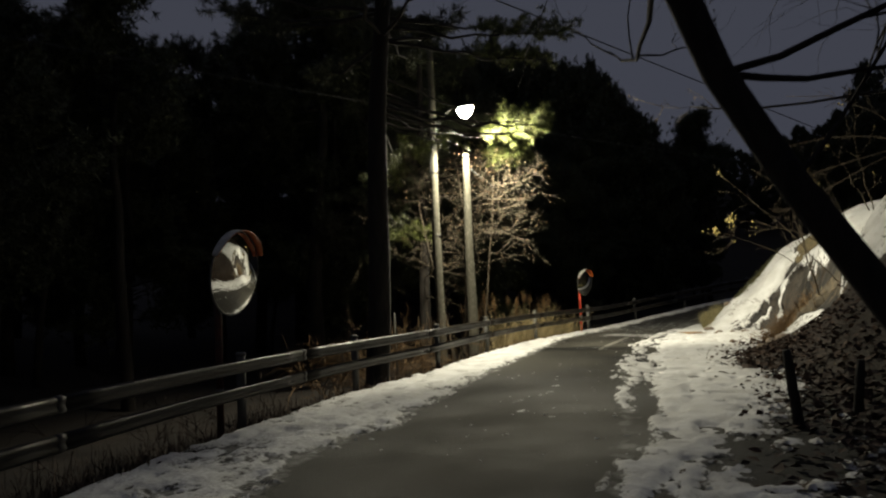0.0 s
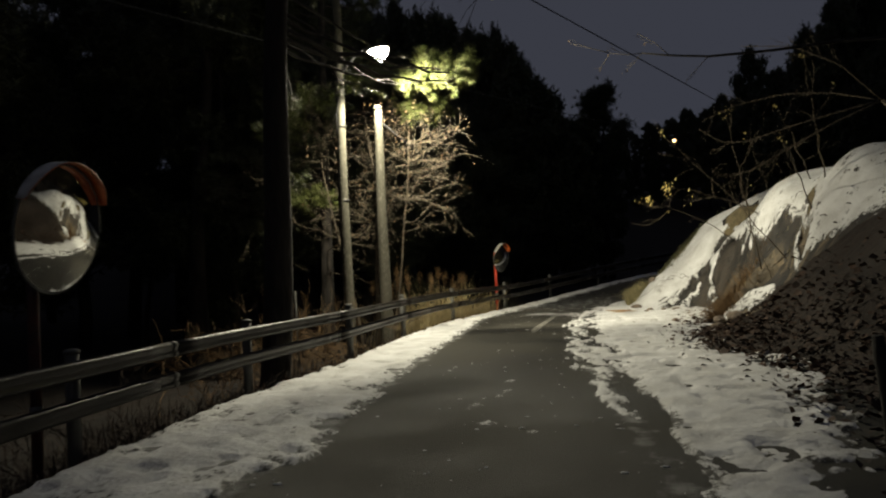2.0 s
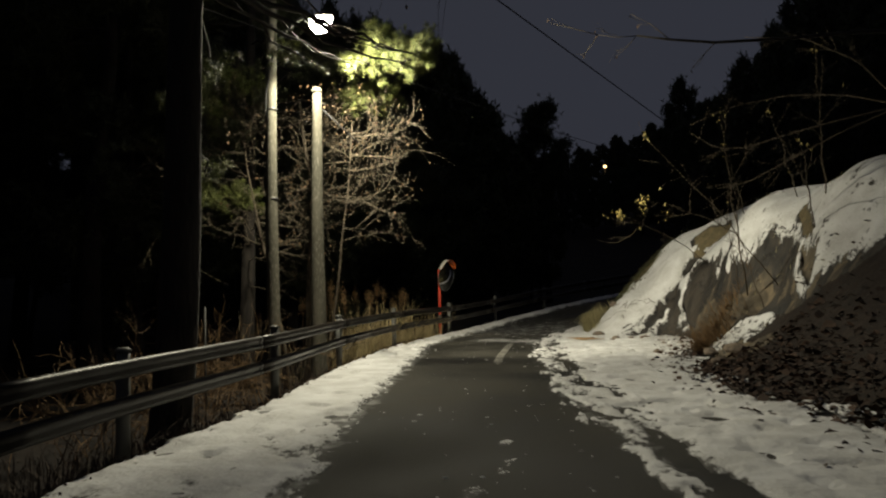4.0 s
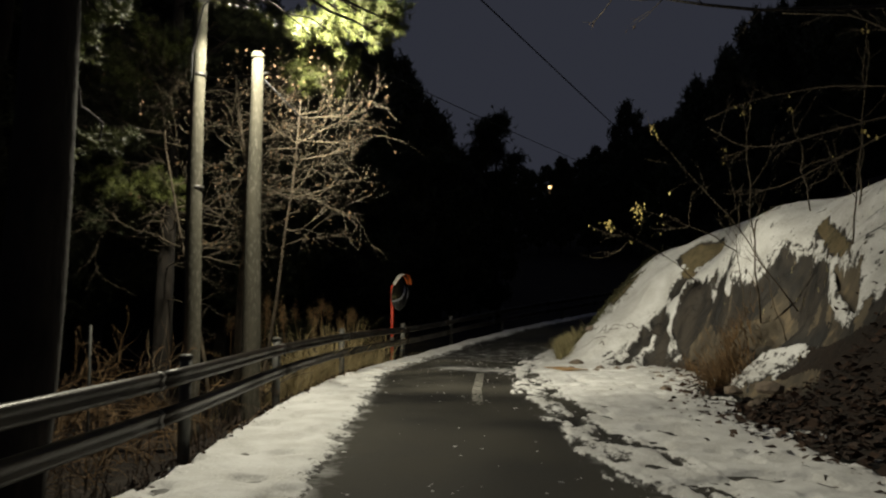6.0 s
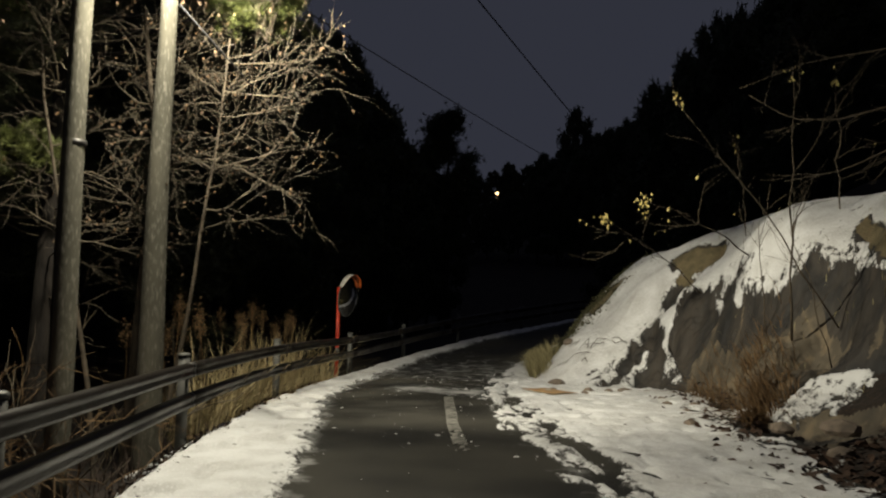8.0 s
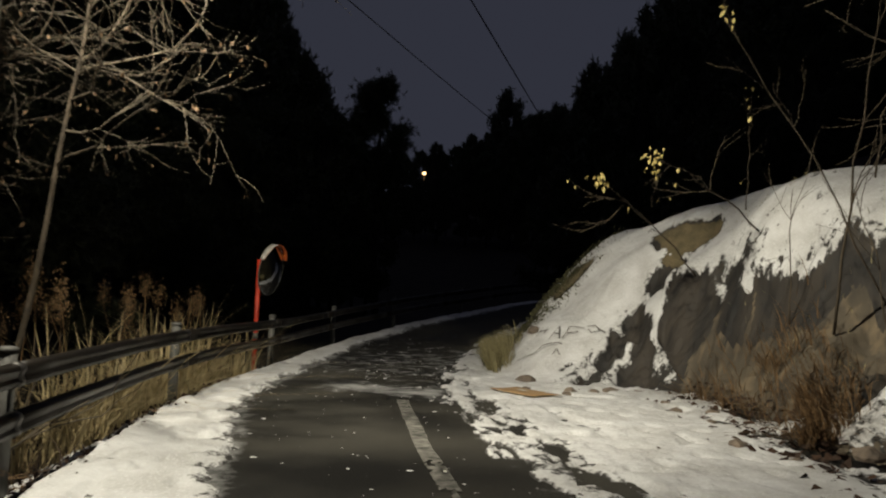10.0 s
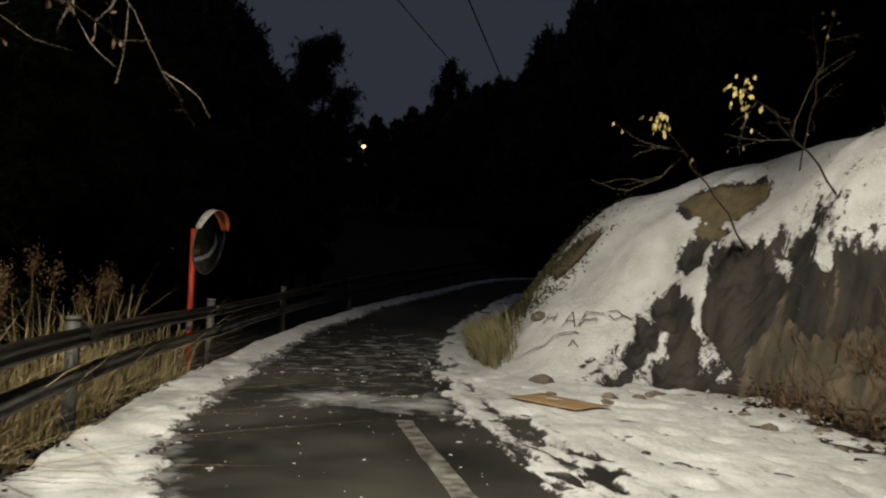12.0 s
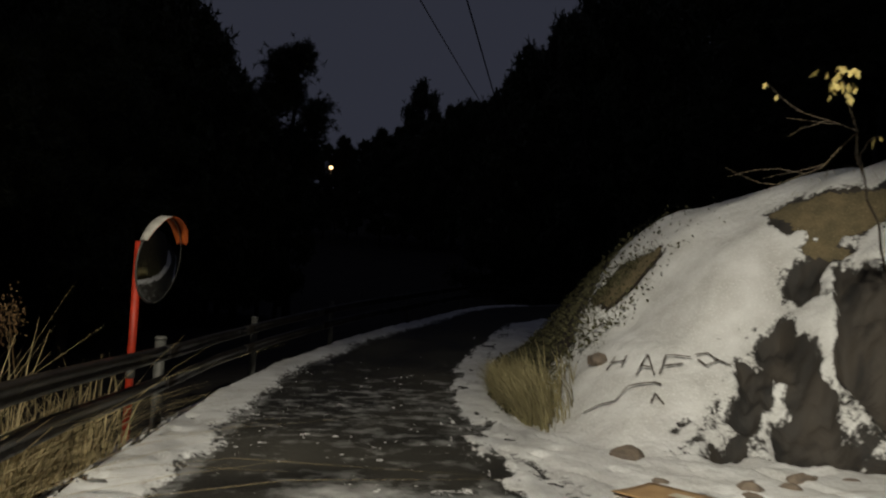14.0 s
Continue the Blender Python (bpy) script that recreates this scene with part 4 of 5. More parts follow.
def build_roadside_pine():
    """The pine whose limbs reach round the lamp; its trunk stands dark before it."""
    rng = np.random.default_rng(4)
    base = np.array((-7.62, 12.1, -0.9))
    top = thing("roadside_pine", "dark-trunked pine with lamp-lit yellow-green needle limbs", "tree")
    trunk = Bag()
    hs = np.linspace(0, 11.5, 16)
    mid = base + np.stack([0.045 * hs + 0.06 * np.sin(hs * 0.8), 0.03 * hs, hs], -1)
    trunk.tube(mid, np.concatenate([[0.36], np.linspace(0.235, 0.12, 15)]), 12)
    part("trunk", trunk, BARK, top, "dark furrowed trunk")
    on = lambda z: np.array([np.interp(z - base[2], hs, mid[:, k]) for k in range(3)])
    wood, tuft = Bag(), []
    for z, b, r, dens, start in ((5.3, (-6.2, 18.5, 5.95), 0.05, 2.6, 0.95), (5.2, (-6.45, 18.5, 5.78), 0.045, 2.0, 0.95), (5.5, (-6.6, 18.5, 6.05), 0.04, 2.2, 0.94), (5.6, (-6.95, 18.5, 6.1), 0.03, 2.0, 0.94),
                                 (5.0, (-7.2, 18.5, 5.85), 0.03, 1.8, 0.95), (5.4, (-7.5, 18.5, 5.85), 0.03, 1.4, 0.95), (5.9, (-7.1, 18.6, 6.3), 0.03, 1.6, 0.94),
                                 (6.6, (-4.75, 14.9, 6.45), 0.045, 1.8, 0.5), (6.9, (-4.3, 14.8, 6.9), 0.04, 1.8, 0.5), (7.1, (-5.2, 15.4, 7.4), 0.04, 1.6, 0.5),
                                 (5.2, (-7.42, 15.75, 5.12), 0.03, 0.5, 0.75), (5.3, (-8.7, 15.2, 4.75), 0.035, 0.6, 0.7), (4.9, (-8.96, 14.95, 4.7), 0.035, 0.7, 0.7), (4.6, (-9.3, 15.0, 4.3), 0.03, 0.7, 0.7), (3.6, (-8.8, 15.1, 3.2), 0.025, 0.5, 0.75)):
        wood = Bag()
        pine_limb(rng, wood, tuft, on(z), b, r, 0.03, dens, start)
        part("limb", wood, BARK, top)
    bag = Bag()
    at, ax = np.array([a for a, _ in tuft]), np.array([b for _, b in tuft])
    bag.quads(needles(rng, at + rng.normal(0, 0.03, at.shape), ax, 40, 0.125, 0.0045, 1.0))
    part("needles", bag, NEEDLE_LIT, top, "yellow-green needle tufts", smooth=False)
    wood, tuft = Bag(), []
    for _ in range(34):
        z, a = rng.uniform(6.5, 11), rng.uniform(0, 6.28)
        reach = rng.uniform(1.5, 3.6) * (1.2 - (z - 6.5) / 7)
        p = on(z)
        wood = Bag()
        pine_limb(rng, wood, tuft, p, p + np.array((math.cos(a) * reach, math.sin(a) * reach, rng.uniform(0.1, 0.9))), 0.045, 0.05, 1.2)
        part("limb", wood, BARK, top)
    bag = Bag()
    at, ax = np.array([a for a, _ in tuft]), np.array([b for _, b in tuft])
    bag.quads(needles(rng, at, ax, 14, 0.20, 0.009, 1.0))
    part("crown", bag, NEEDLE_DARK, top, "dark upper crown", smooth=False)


def build_back_pine():
    """The pine behind the pole, its lower limbs half dead."""
    rng = np.random.default_rng(5)
    base = np.array((-11.0, 20.6, -1.4))
    top = thing("back_pine", "pine behind the pole with sparse green limbs and dead twigs", "tree")
    trunk = Bag()
    hs = np.linspace(0, 12, 12)
    mid = base + np.stack([0.01 * hs, 0.02 * hs, hs], -1)
    trunk.tube(mid, np.linspace(0.20, 0.07, 12), 10)
    part("trunk", trunk, BARK, top)
    on = lambda z: np.array([np.interp(z - base[2], hs, mid[:, k]) for k in range(3)])
    tuft = []
    for z, b, dens in ((5.0, (-9.7, 19.0, 5.4), 2.0), (4.6, (-10.3, 18.8, 4.7), 2.0), (4.1, (-10.9, 18.6, 4.2), 1.8), (3.6, (-11.6, 18.7, 3.3), 1.8), (3.0, (-11.2, 19.0, 2.8), 1.5),
                       (5.7, (-10.0, 19.2, 6.0), 1.8), (4.4, (-12.2, 18.9, 4.6), 1.8), (2.7, (-12.2, 19.1, 2.7), 1.4)):
        wood = Bag()
        pine_limb(rng, wood, tuft, on(z), b, 0.03, 0.02, dens)
        part("limb", wood, TWIG, top)
    lit = []
    for z, b, dens in ((5.6, (-7.3, 19.7, 5.46), 2.2), (5.2, (-7.6, 19.75, 5.38), 2.0), (5.4, (-7.95, 19.65, 5.45), 1.6), (5.9, (-7.5, 19.8, 5.6), 1.6), (5.7, (-11.1, 18.9, 5.75), 2.0), (5.9, (-10.5, 18.9, 5.95), 2.0),
                       (5.6, (-10.1, 19.0, 5.7), 2.0), (5.1, (-11.0, 18.9, 5.25), 2.0), (3.5, (-11.2, 18.9, 3.5), 2.2), (3.4, (-10.6, 18.9, 3.35), 2.0), (3.3, (-10.2, 19.0, 3.25), 1.8), (4.7, (-10.7, 19.0, 4.75), 1.6)):
        wood = Bag()
        pine_limb(rng, wood, lit, on(z), b, 0.035, 0.02, dens, 0.9 if b[0] > -9 else 0.5)
        part("limb", wood, BARK, top)
    bag = Bag()
    at, ax = np.array([a for a, _ in lit]), np.array([b for _, b in lit])
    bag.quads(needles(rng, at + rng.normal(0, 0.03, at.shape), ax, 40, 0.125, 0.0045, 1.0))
    part("lit_needles", bag, NEEDLE_LIT, top, "yellow-green needle tufts near the lamp", smooth=False)
    for _ in range(26):
        z, a = rng.uniform(5.8, 11), rng.uniform(0, 6.28)
        p, reach = on(z), rng.uniform(1.2, 2.6) * (1.25 - (z - 5.8) / 7)
        wood = Bag()
        pine_limb(rng, wood, tuft, p, p + np.array((math.cos(a) * reach, math.sin(a) * reach, rng.uniform(0.1, 0.7))), 0.035, 0.05, 1.2)
        part("limb", wood, BARK, top)
    bag = Bag()
    at, ax = np.array([a for a, _ in tuft]), np.array([b for _, b in tuft])
    bag.quads(needles(rng, at, ax, 22, 0.14, 0.0055, 1.0))
    part("needles", bag, NEEDLE_DARK, top, "dull green needle tufts", smooth=False)
    for z, a, L in ((2.1, -0.9, 2.0), (2.8, -0.6, 2.6), (3.4, -1.1, 2.2), (1.5, -0.7, 2.0), (4.0, -0.8, 2.5), (3.0, -1.5, 2.4), (4.6, -0.6, 2.4), (2.4, -2.0, 2.4), (5.2, -0.9, 2.4), (5.8, -1.3, 2.2), (6.4, -0.7, 2.2), (5.0, -2.2, 2.2), (4.2, -2.5, 2.2), (6.0, -1.9, 2.0), (3.7, -1.8, 2.4)):
        dead = Bag()
        sprout(rng, dead, [], on(z), (math.cos(a), math.sin(a), 0.1), L, 0.014, 2, 0.6, 0.12, -0.01, (3, 5))
        part("dead_branch", dead, TWIG, top, "bare pale dead branch")


def build_bare_tree():
    rng = np.random.default_rng(11)
    top = thing("bare_tree", "leafless pale-twigged tree with a few withered leaves beside the poles", "tree")
    trunk, twigs, tips = Bag(), Bag(), []
    for (x, y), lean, h, r in (((-8.75, 18.75), (0.03, 0.04, 1), 5.7, 0.075), ((-9.0, 18.7), (-0.05, 0.02, 1), 5.2, 0.038), ((-8.45, 18.9), (0.05, 0.05, 1), 5.0, 0.036)):
        pts = wander(rng, (x, y, -1.1), lean, h + 1.0, 12, 0.045, 0.03)
        trunk.tube(pts, np.linspace(r, r * 0.3, 13), 8, cap=False)
        for k in range(19):
            t = rng.uniform(0.53, 0.98)
            i = min(int(t * 12), 11)
            p = pts[i] + (pts[i + 1] - pts[i]) * (t * 12 - i)
            a = rng.uniform(-1.1, 1.1) if k % 3 else rng.uniform(0, 6.28)
            reach = rng.uniform(0.75, 1.4) * (1.15 - 0.5 * abs(t - 0.65))
            twigs = Bag()
            sprout(rng, twigs, tips, p, (math.cos(a), math.sin(a) * 0.8, rng.uniform(-0.1, 0.35)), reach * 0.98, 0.013, 2, 0.75, 0.20, 0.05, (3, 5))
            part("branch", twigs, TWIG, top)
    for _ in range(7):
        a, twigs = rng.uniform(0, 6.28), Bag()
        sprout(rng, twigs, [], (-8.9 + rng.uniform(-0.5, 0.4), 18.1 + rng.uniform(-0.5, 0.5), -1.0), (math.cos(a) * 0.7, math.sin(a) * 0.4, 1), rng.uniform(1.0, 2.2), 0.016, 1, 0.6, 0.2, 0.02, (2, 4))
        part("shoot", twigs, TWIG, top)
    part("trunk", trunk, SHOOT, top)
    at = np.array([p for p, _ in tips])
    keep = rng.random(len(at)) < 0.42
    bag = Bag()
    bag.quads(leaf_quads(rng, at[keep], 0.055, 1.6))
    extra = np.array((-8.1, 18.6, 5.15)) + rng.normal(0, 1, (90, 3)) * np.array((0.5, 0.4, 0.25))
    bag.quads(leaf_quads(rng, extra, 0.055, 1.2))
    part("leaves", bag, DEADLEAF, top, "withered brown leaves", smooth=False)


def build_leaning_tree():
    rng = np.random.default_rng(21)
    top = thing("leaning_tree", "thick black trunk leaning over the lane with bare branches", "tree")
    pts = np.array([(1.30, 6.45, -0.2), (1.08, 6.3, 0.35), (0.56, 6.08, 1.2), (-0.06, 5.87, 2.21), (-0.50, 5.73, 3.05), (-0.79, 5.6, 3.9), (-0.98, 5.5, 5.0), (-1.15, 5.4, 6.4), (-1.4, 5.3, 8.2)])
    trunk = Bag()
    trunk.tube(pts, [0.25, 0.17, 0.135, 0.12, 0.118, 0.125, 0.115, 0.10, 0.08], 14)
    part("trunk", trunk, BARK, top)
    limbs, tips = Bag(), []
    for p, d, L, r in ((pts[5], (-0.45, 0.75, 0.12), 3.6, 0.030), (pts[4], (0.55, 0.7, 0.10), 3.4, 0.032), (pts[5], (0.2, 0.9, 0.05), 4.6, 0.028), (pts[6], (-0.75, 0.6, -0.05), 3.6, 0.028),
                       (pts[4], (0.9, 0.35, 0.25), 3.0, 0.03), (pts[6], (0.4, 0.9, -0.1), 4.6, 0.026), (pts[7], (-0.4, 0.9, -0.05), 4.4, 0.026), (pts[3], (0.8, 0.7, 0.4), 2.6, 0.026),
                       (pts[6], (-0.2, 0.95, -0.12), 5.0, 0.026), (pts[5], (0.6, 0.8, 0.0), 4.0, 0.026), (pts[7], (0.3, 0.9, -0.2), 5.0, 0.024)):
        limbs = Bag()
        sprout(rng, limbs, tips, p, d, L, r, 3, 0.6, 0.12, 0.045, (3, 4))
        part("branch", limbs, BARK, top)
    at = np.array([p for p, _ in tips])
    bag = Bag()
    bag.quads(leaf_quads(rng, at[rng.random(len(at)) < 0.10], 0.06, 1.2))
    part("leaves", bag, DEADLEAF, top, smooth=False)


def build_pine(seed, height, crown, reach, name_label, dense=1.0, flat=0.5, tufts=16, blade=0.017, rounded=False):
    """A forest pine at the origin."""
    rng = np.random.default_rng(seed)
    top = thing("forest_pine", name_label, "tree", "forest trees")
    trunk = Bag()
    hs = np.linspace(0, height, 10)
    w = np.cumsum(rng.normal(0, 0.07, (10, 2)), 0)
    mid = np.stack([w[:, 0], w[:, 1], hs - 0.6], -1)
    trunk.tube(mid, np.linspace(0.2, 0.03, 10) * (height / 12), 8)
    wood, tuft = trunk, []
    n = int(36 * dense)
    for k in range(n):
        f = (k + rng.random()) / n
        z = crown + (height - crown - 0.3) * f
        a = rng.uniform(0, 6.28)
        rr = reach * (0.25 + 0.95 * (1 - f) ** 0.8 * (0.5 + 0.5 * min(1, f * 5))) * rng.uniform(0.55, 1.1)
        if rounded:
            rr = reach * math.sqrt(max(0.06, 1 - (1.75 * f - 0.75) ** 2)) * rng.uniform(0.6, 1.05)
        p = np.array([np.interp(z, hs, mid[:, i]) for i in range(3)])
        pine_limb(rng, wood, tuft, p, p + np.array((math.cos(a) * rr, math.sin(a) * rr, rr * rng.uniform(-0.05, flat))), 0.03, 0.04, 1.5)
    part("trunk", wood, BARK, top)
    at, ax = np.array([a for a, _ in tuft]), np.array([b for _, b in tuft])
    bag = Bag()
    bag.quads(needles(rng, at + rng.normal(0, 0.22, at.shape), ax, tufts, 0.26 + 2.5 * (blade - 0.017), blade, 1.1))
    part("crown", bag, NEEDLE_DARK, top, smooth=False)
    return top


def build_bare_forest_tree(seed, height):
    rng = np.random.default_rng(seed)
    top = thing("forest_tree", "dark leafless forest tree with fine twigs", "tree", "bare forest trees")
    trunk, twigs, tips = Bag(), Bag(), []
    pts = wander(rng, (0, 0, -0.6), (0, 0, 1), height * 0.8, 8, 0.06, 0.05)
    trunk.tube(pts, np.linspace(0.17, 0.05, 9), 7)
    for k in range(13):
        i = int(rng.integers(3, 9))
        a = rng.uniform(0, 6.28)
        sprout(rng, twigs, tips, pts[i], (math.cos(a), math.sin(a), rng.uniform(0.5, 1.3)), height * rng.uniform(0.2, 0.33), 0.05, 3, 0.6, 0.12, 0.04, (3, 4))
    part("trunk", trunk, BARK, top)
    part("crown", twigs, BARK, top)
    return top


def build_forest():
    rng = np.random.default_rng(77)
    kinds = [build_pine(101, 12, 3.5, 2.6, "tall dark pine of the forest edge"), build_pine(102, 12, 2.0, 3.2, "broad dark pine with low limbs", 1.25),
             build_pine(103, 12, 7.0, 2.4, "dark pine with a high open crown", 0.8, 0.3), build_bare_forest_tree(104, 12),
             build_pine(105, 12, 0.6, 3.4, "dense dark conifer of the far hillside", 1.2, 0.5, 5, 0.055),
             build_pine(106, 12, 1.5, 3.0, "round-topped dark tree of the far hillside", 1.4, 0.4, 5, 0.055, True)]
    first = [True] * 6

    def plant(k, x, y, h, z=None, broad=1.0):
        z = float(land_z(np.array(float(x)), np.array(float(y)))) if z is None else z
        s = h / 12
        m = pose(x, y, z, rz=rng.uniform(0, 360)) @ Matrix.Diagonal((s * broad * rng.uniform(0.9, 1.15), s * broad * rng.uniform(0.9, 1.15), s, 1))
        if first[k]:
            kinds[k].matrix_basis, first[k] = m, False
        else:
            copy_thing(kinds[k], m)

    # trees that stand out against the sky: kind, x, y, height
    for k, x, y, h in ((2, -6.1, 54, 14.0), (1, -13.5, 44, 11.5), (1, -11.6, 38, 9.6), (0, -13.5, 34, 11),
                       (0, 9.5, 38, 12.5), (1, 12.5, 33, 13), (0, 15.5, 28, 13.5), (1, 10.5, 29, 10), (0, 12.5, 22, 12.5), (1, 8.5, 24.5, 7.5), (0, 17, 20, 14), (1, 11, 17, 11), (0, 8.0, 13, 10),
                       (1, 6.0, 9, 9), (0, 9, 5, 12), (1, 5.2, 16.5, 7.5), (3, 6.3, 19.5, 7), (3, 4.9, 23.5, 5.5), (3, 6.8, 27.5, 8), (3, 5.5, 31, 6)):
        plant(k, x, y, h)
    # the dark wood to the left of the lane
    spots = []
    for _ in range(900):
        x, y = rng.uniform(-40, -10.8), rng.uniform(-14, 66)
        lim = -15.0 if y < 15 else -10.8 if y < 30 else -12.5 + (y - 30) * 0.08
        if x > lim or (abs(x + 9.75) < 2.4 and abs(y - 16.5) < 4.5):
            continue
        if all((x - a) ** 2 + (y - b) ** 2 > 2.6 ** 2 for a, b in spots):
            spots.append((x, y))
        if len(spots) >= 90:
            break
    for x, y in spots:
        k = int(rng.choice((0, 1, 1, 2, 3)))
        plant(k, x - 9 if k == 3 and x > -22 else x, y, min(rng.uniform(10.5, 15.5) + 0.08 * max(0, -x - 15), 15.5 if y < 33 or x < -19 else 0.28 * (y - 9) + 2.2))
    # belts of wood that close the valley: nearest y, rows, row step, spacing, heights of the treetops along x
    for y0, rows, step, gap, tops in ((49, 3, 4.0, 1.7, ((-30, 19), (-18, 16), (-14, 14.6), (-12.2, 13.8), (-10.6, 12.2), (-9.8, 10.2), (-8.6, 8.6), (-6.6, 7.2))),
                                      (118, 3, 6.0, 2.6, ((-34, 26), (-12, 21.5), (-5, 21.6), (-1, 22.2), (3, 22.8), (10, 25.0), (15, 26.6), (20, 29.5), (34, 33))),
                                      (56.5, 2, 4.5, 1.7, ((5.6, 9.4), (7.2, 12.0), (8.2, 14.8), (9.4, 16.4), (11.5, 17.2), (13.5, 19), (17, 21), (26, 24))),
                                      (40, 2, 4.0, 1.7, ((7.4, 8.5), (8.8, 11.6), (10, 13.8), (11.5, 15.4), (13, 16.6), (18, 18))),
                                      (84, 2, 5.0, 2.4, ((-30, 18), (-9, 13.5), (-4, 12.5), (2, 14.0), (5.5, 15.8), (8, 18), (14, 20.5), (30, 27)))):
        tx, tz = np.array(tops).T
        for row in range(rows):
            for x in np.arange(tx[0] + 0.5 * (row % 2) * gap, tx[-1], gap):
                x, y = x + rng.uniform(-0.3, 0.3) * gap, y0 + row * step + rng.uniform(-1.2, 1.2)
                ground = float(land_z(np.array(x), np.array(y)))
                h = float(np.interp(x, tx, tz)) * (1 + 0.012 * (y - y0) / 4) - ground - rng.uniform(0, 1.1)
                plant(int(rng.choice((4, 5, 5))), x, y, max(h, 2.0), ground, min(1.2, 10.0 / max(h, 2.0)))
    plant(5, 7.7, 99.4, 23.6 - float(land_z(np.array(7.7), np.array(99.4))))
    # up the hill above the cut bank
    got = []
    for _ in range(700):
        x, y = rng.uniform(6.5, 34), rng.uniform(2, 58)
        if inside(np.array(x), np.array(y)) < 5.5 + 0.02 * y or any((x - a) ** 2 + (y - b) ** 2 < 2.7 ** 2 for a, b in got):
            continue
        got.append((x, y))
        if len(got) >= 70:
            break
    for x, y in got:
        plant(int(rng.choice((0, 1, 1, 3))), x, y, rng.uniform(6.5, 10.5))
    # behind the start of the walk
    for x in np.arange(-22, 26, 4.5):
        plant(int(rng.choice((0, 1))), x, -20 + rng.uniform(-4, 2), rng.uniform(10, 14))


def build_far_lamp():
    top = thing("far_street_lamp", "distant warm street lamp shining between the trees", "street lamp", at=(-1.85, 112, 13.0))
    bag = Bag()
    bag.tube([(0, 0, 0), (0, 0, 5.2)], 0.09, 8)
    part("pole", bag, DARKMETAL, top)
    bm = bmesh.new()
    bmesh.ops.create_icosphere(bm, subdivisions=2, radius=0.24)
    bmesh.ops.translate(bm, verts=bm.verts, vec=(0, -0.3, 5.3))
    me = bpy.data.meshes.new("lens")
    bm.to_mesh(me)
    me.materials.append(FARLENS)
    part("lens", me, FARLENS, top, "warm glowing lens")


def build_saplings():
    """Bare shoots on the bank, some with yellow leaves still on."""
    rng = np.random.default_rng(31)
    zb = lambda x, y: float(bank_z(np.array(float(x)), np.array(float(y))))
    for i, ((x, y), tip, r, leaves) in enumerate((((-0.15, 24.6), (-2.36, 22.6, 3.05), 0.018, 26), ((0.45, 23.6), (-1.82, 21.92, 3.25), 0.02, 30), ((0.20, 21.3), (-0.55, 19.3, 4.6), 0.026, 10),
                                             ((0.75, 21.0), (-1.9, 19.8, 4.3), 0.018, 8), ((1.1, 19.5), (0.2, 16.8, 3.6), 0.02, 6), ((1.5, 20.2), (0.9, 18.2, 5.4), 0.022, 6),
                                             ((1.6, 22.6), (0.6, 20.6, 4.9), 0.02, 8), ((0.9, 25.0), (0.2, 23.4, 4.6), 0.016, 6), ((0.35, 20.4), (-0.3, 20.1, 2.6), 0.014, 0), ((0.2, 22.3), (-0.1, 21.7, 2.9), 0.014, 0))):
        top = thing("sapling", "thin bare shoot on the snowy bank with a few yellow leaves" if leaves else "thin leafless shoot growing from the rock face", "sapling", "shoots on the bank")
        a, b = np.array((x, y, zb(x, y) - 0.12)), np.array(tip)
        t = np.linspace(0, 1, 9)
        pts = a + (b - a) * t[:, None] + rng.normal(0, 0.03, (9, 3)) * np.sin(t * np.pi)[:, None]
        pts[:, 2] += 0.12 * np.sin(t * np.pi)
        stem, tips = Bag(), []
        stem.tube(pts, np.linspace(r * 0.8, 0.004, 9), 5)
        for _ in range(4):
            k = int(rng.integers(2, 8))
            sprout(rng, stem, tips, pts[k], unit(b - a) + rng.normal(0, 0.5, 3), rng.uniform(0.35, 0.95), r * 0.4, 1, 0.6, 0.14, 0.03, (1, 3))
        part("stem", stem, SHOOT, top)
        if leaves:
            at = np.concatenate([b + rng.normal(0, 1, (leaves, 3)) * np.array((0.055, 0.055, 0.085)), np.array([p for p, _ in tips])[: leaves // 6]])
            bag = Bag()
            bag.quads(leaf_quads(rng, at, 0.075, 2.4))
            part("leaves", bag, YELLOWLEAF, top, "yellow withered leaves", smooth=False)


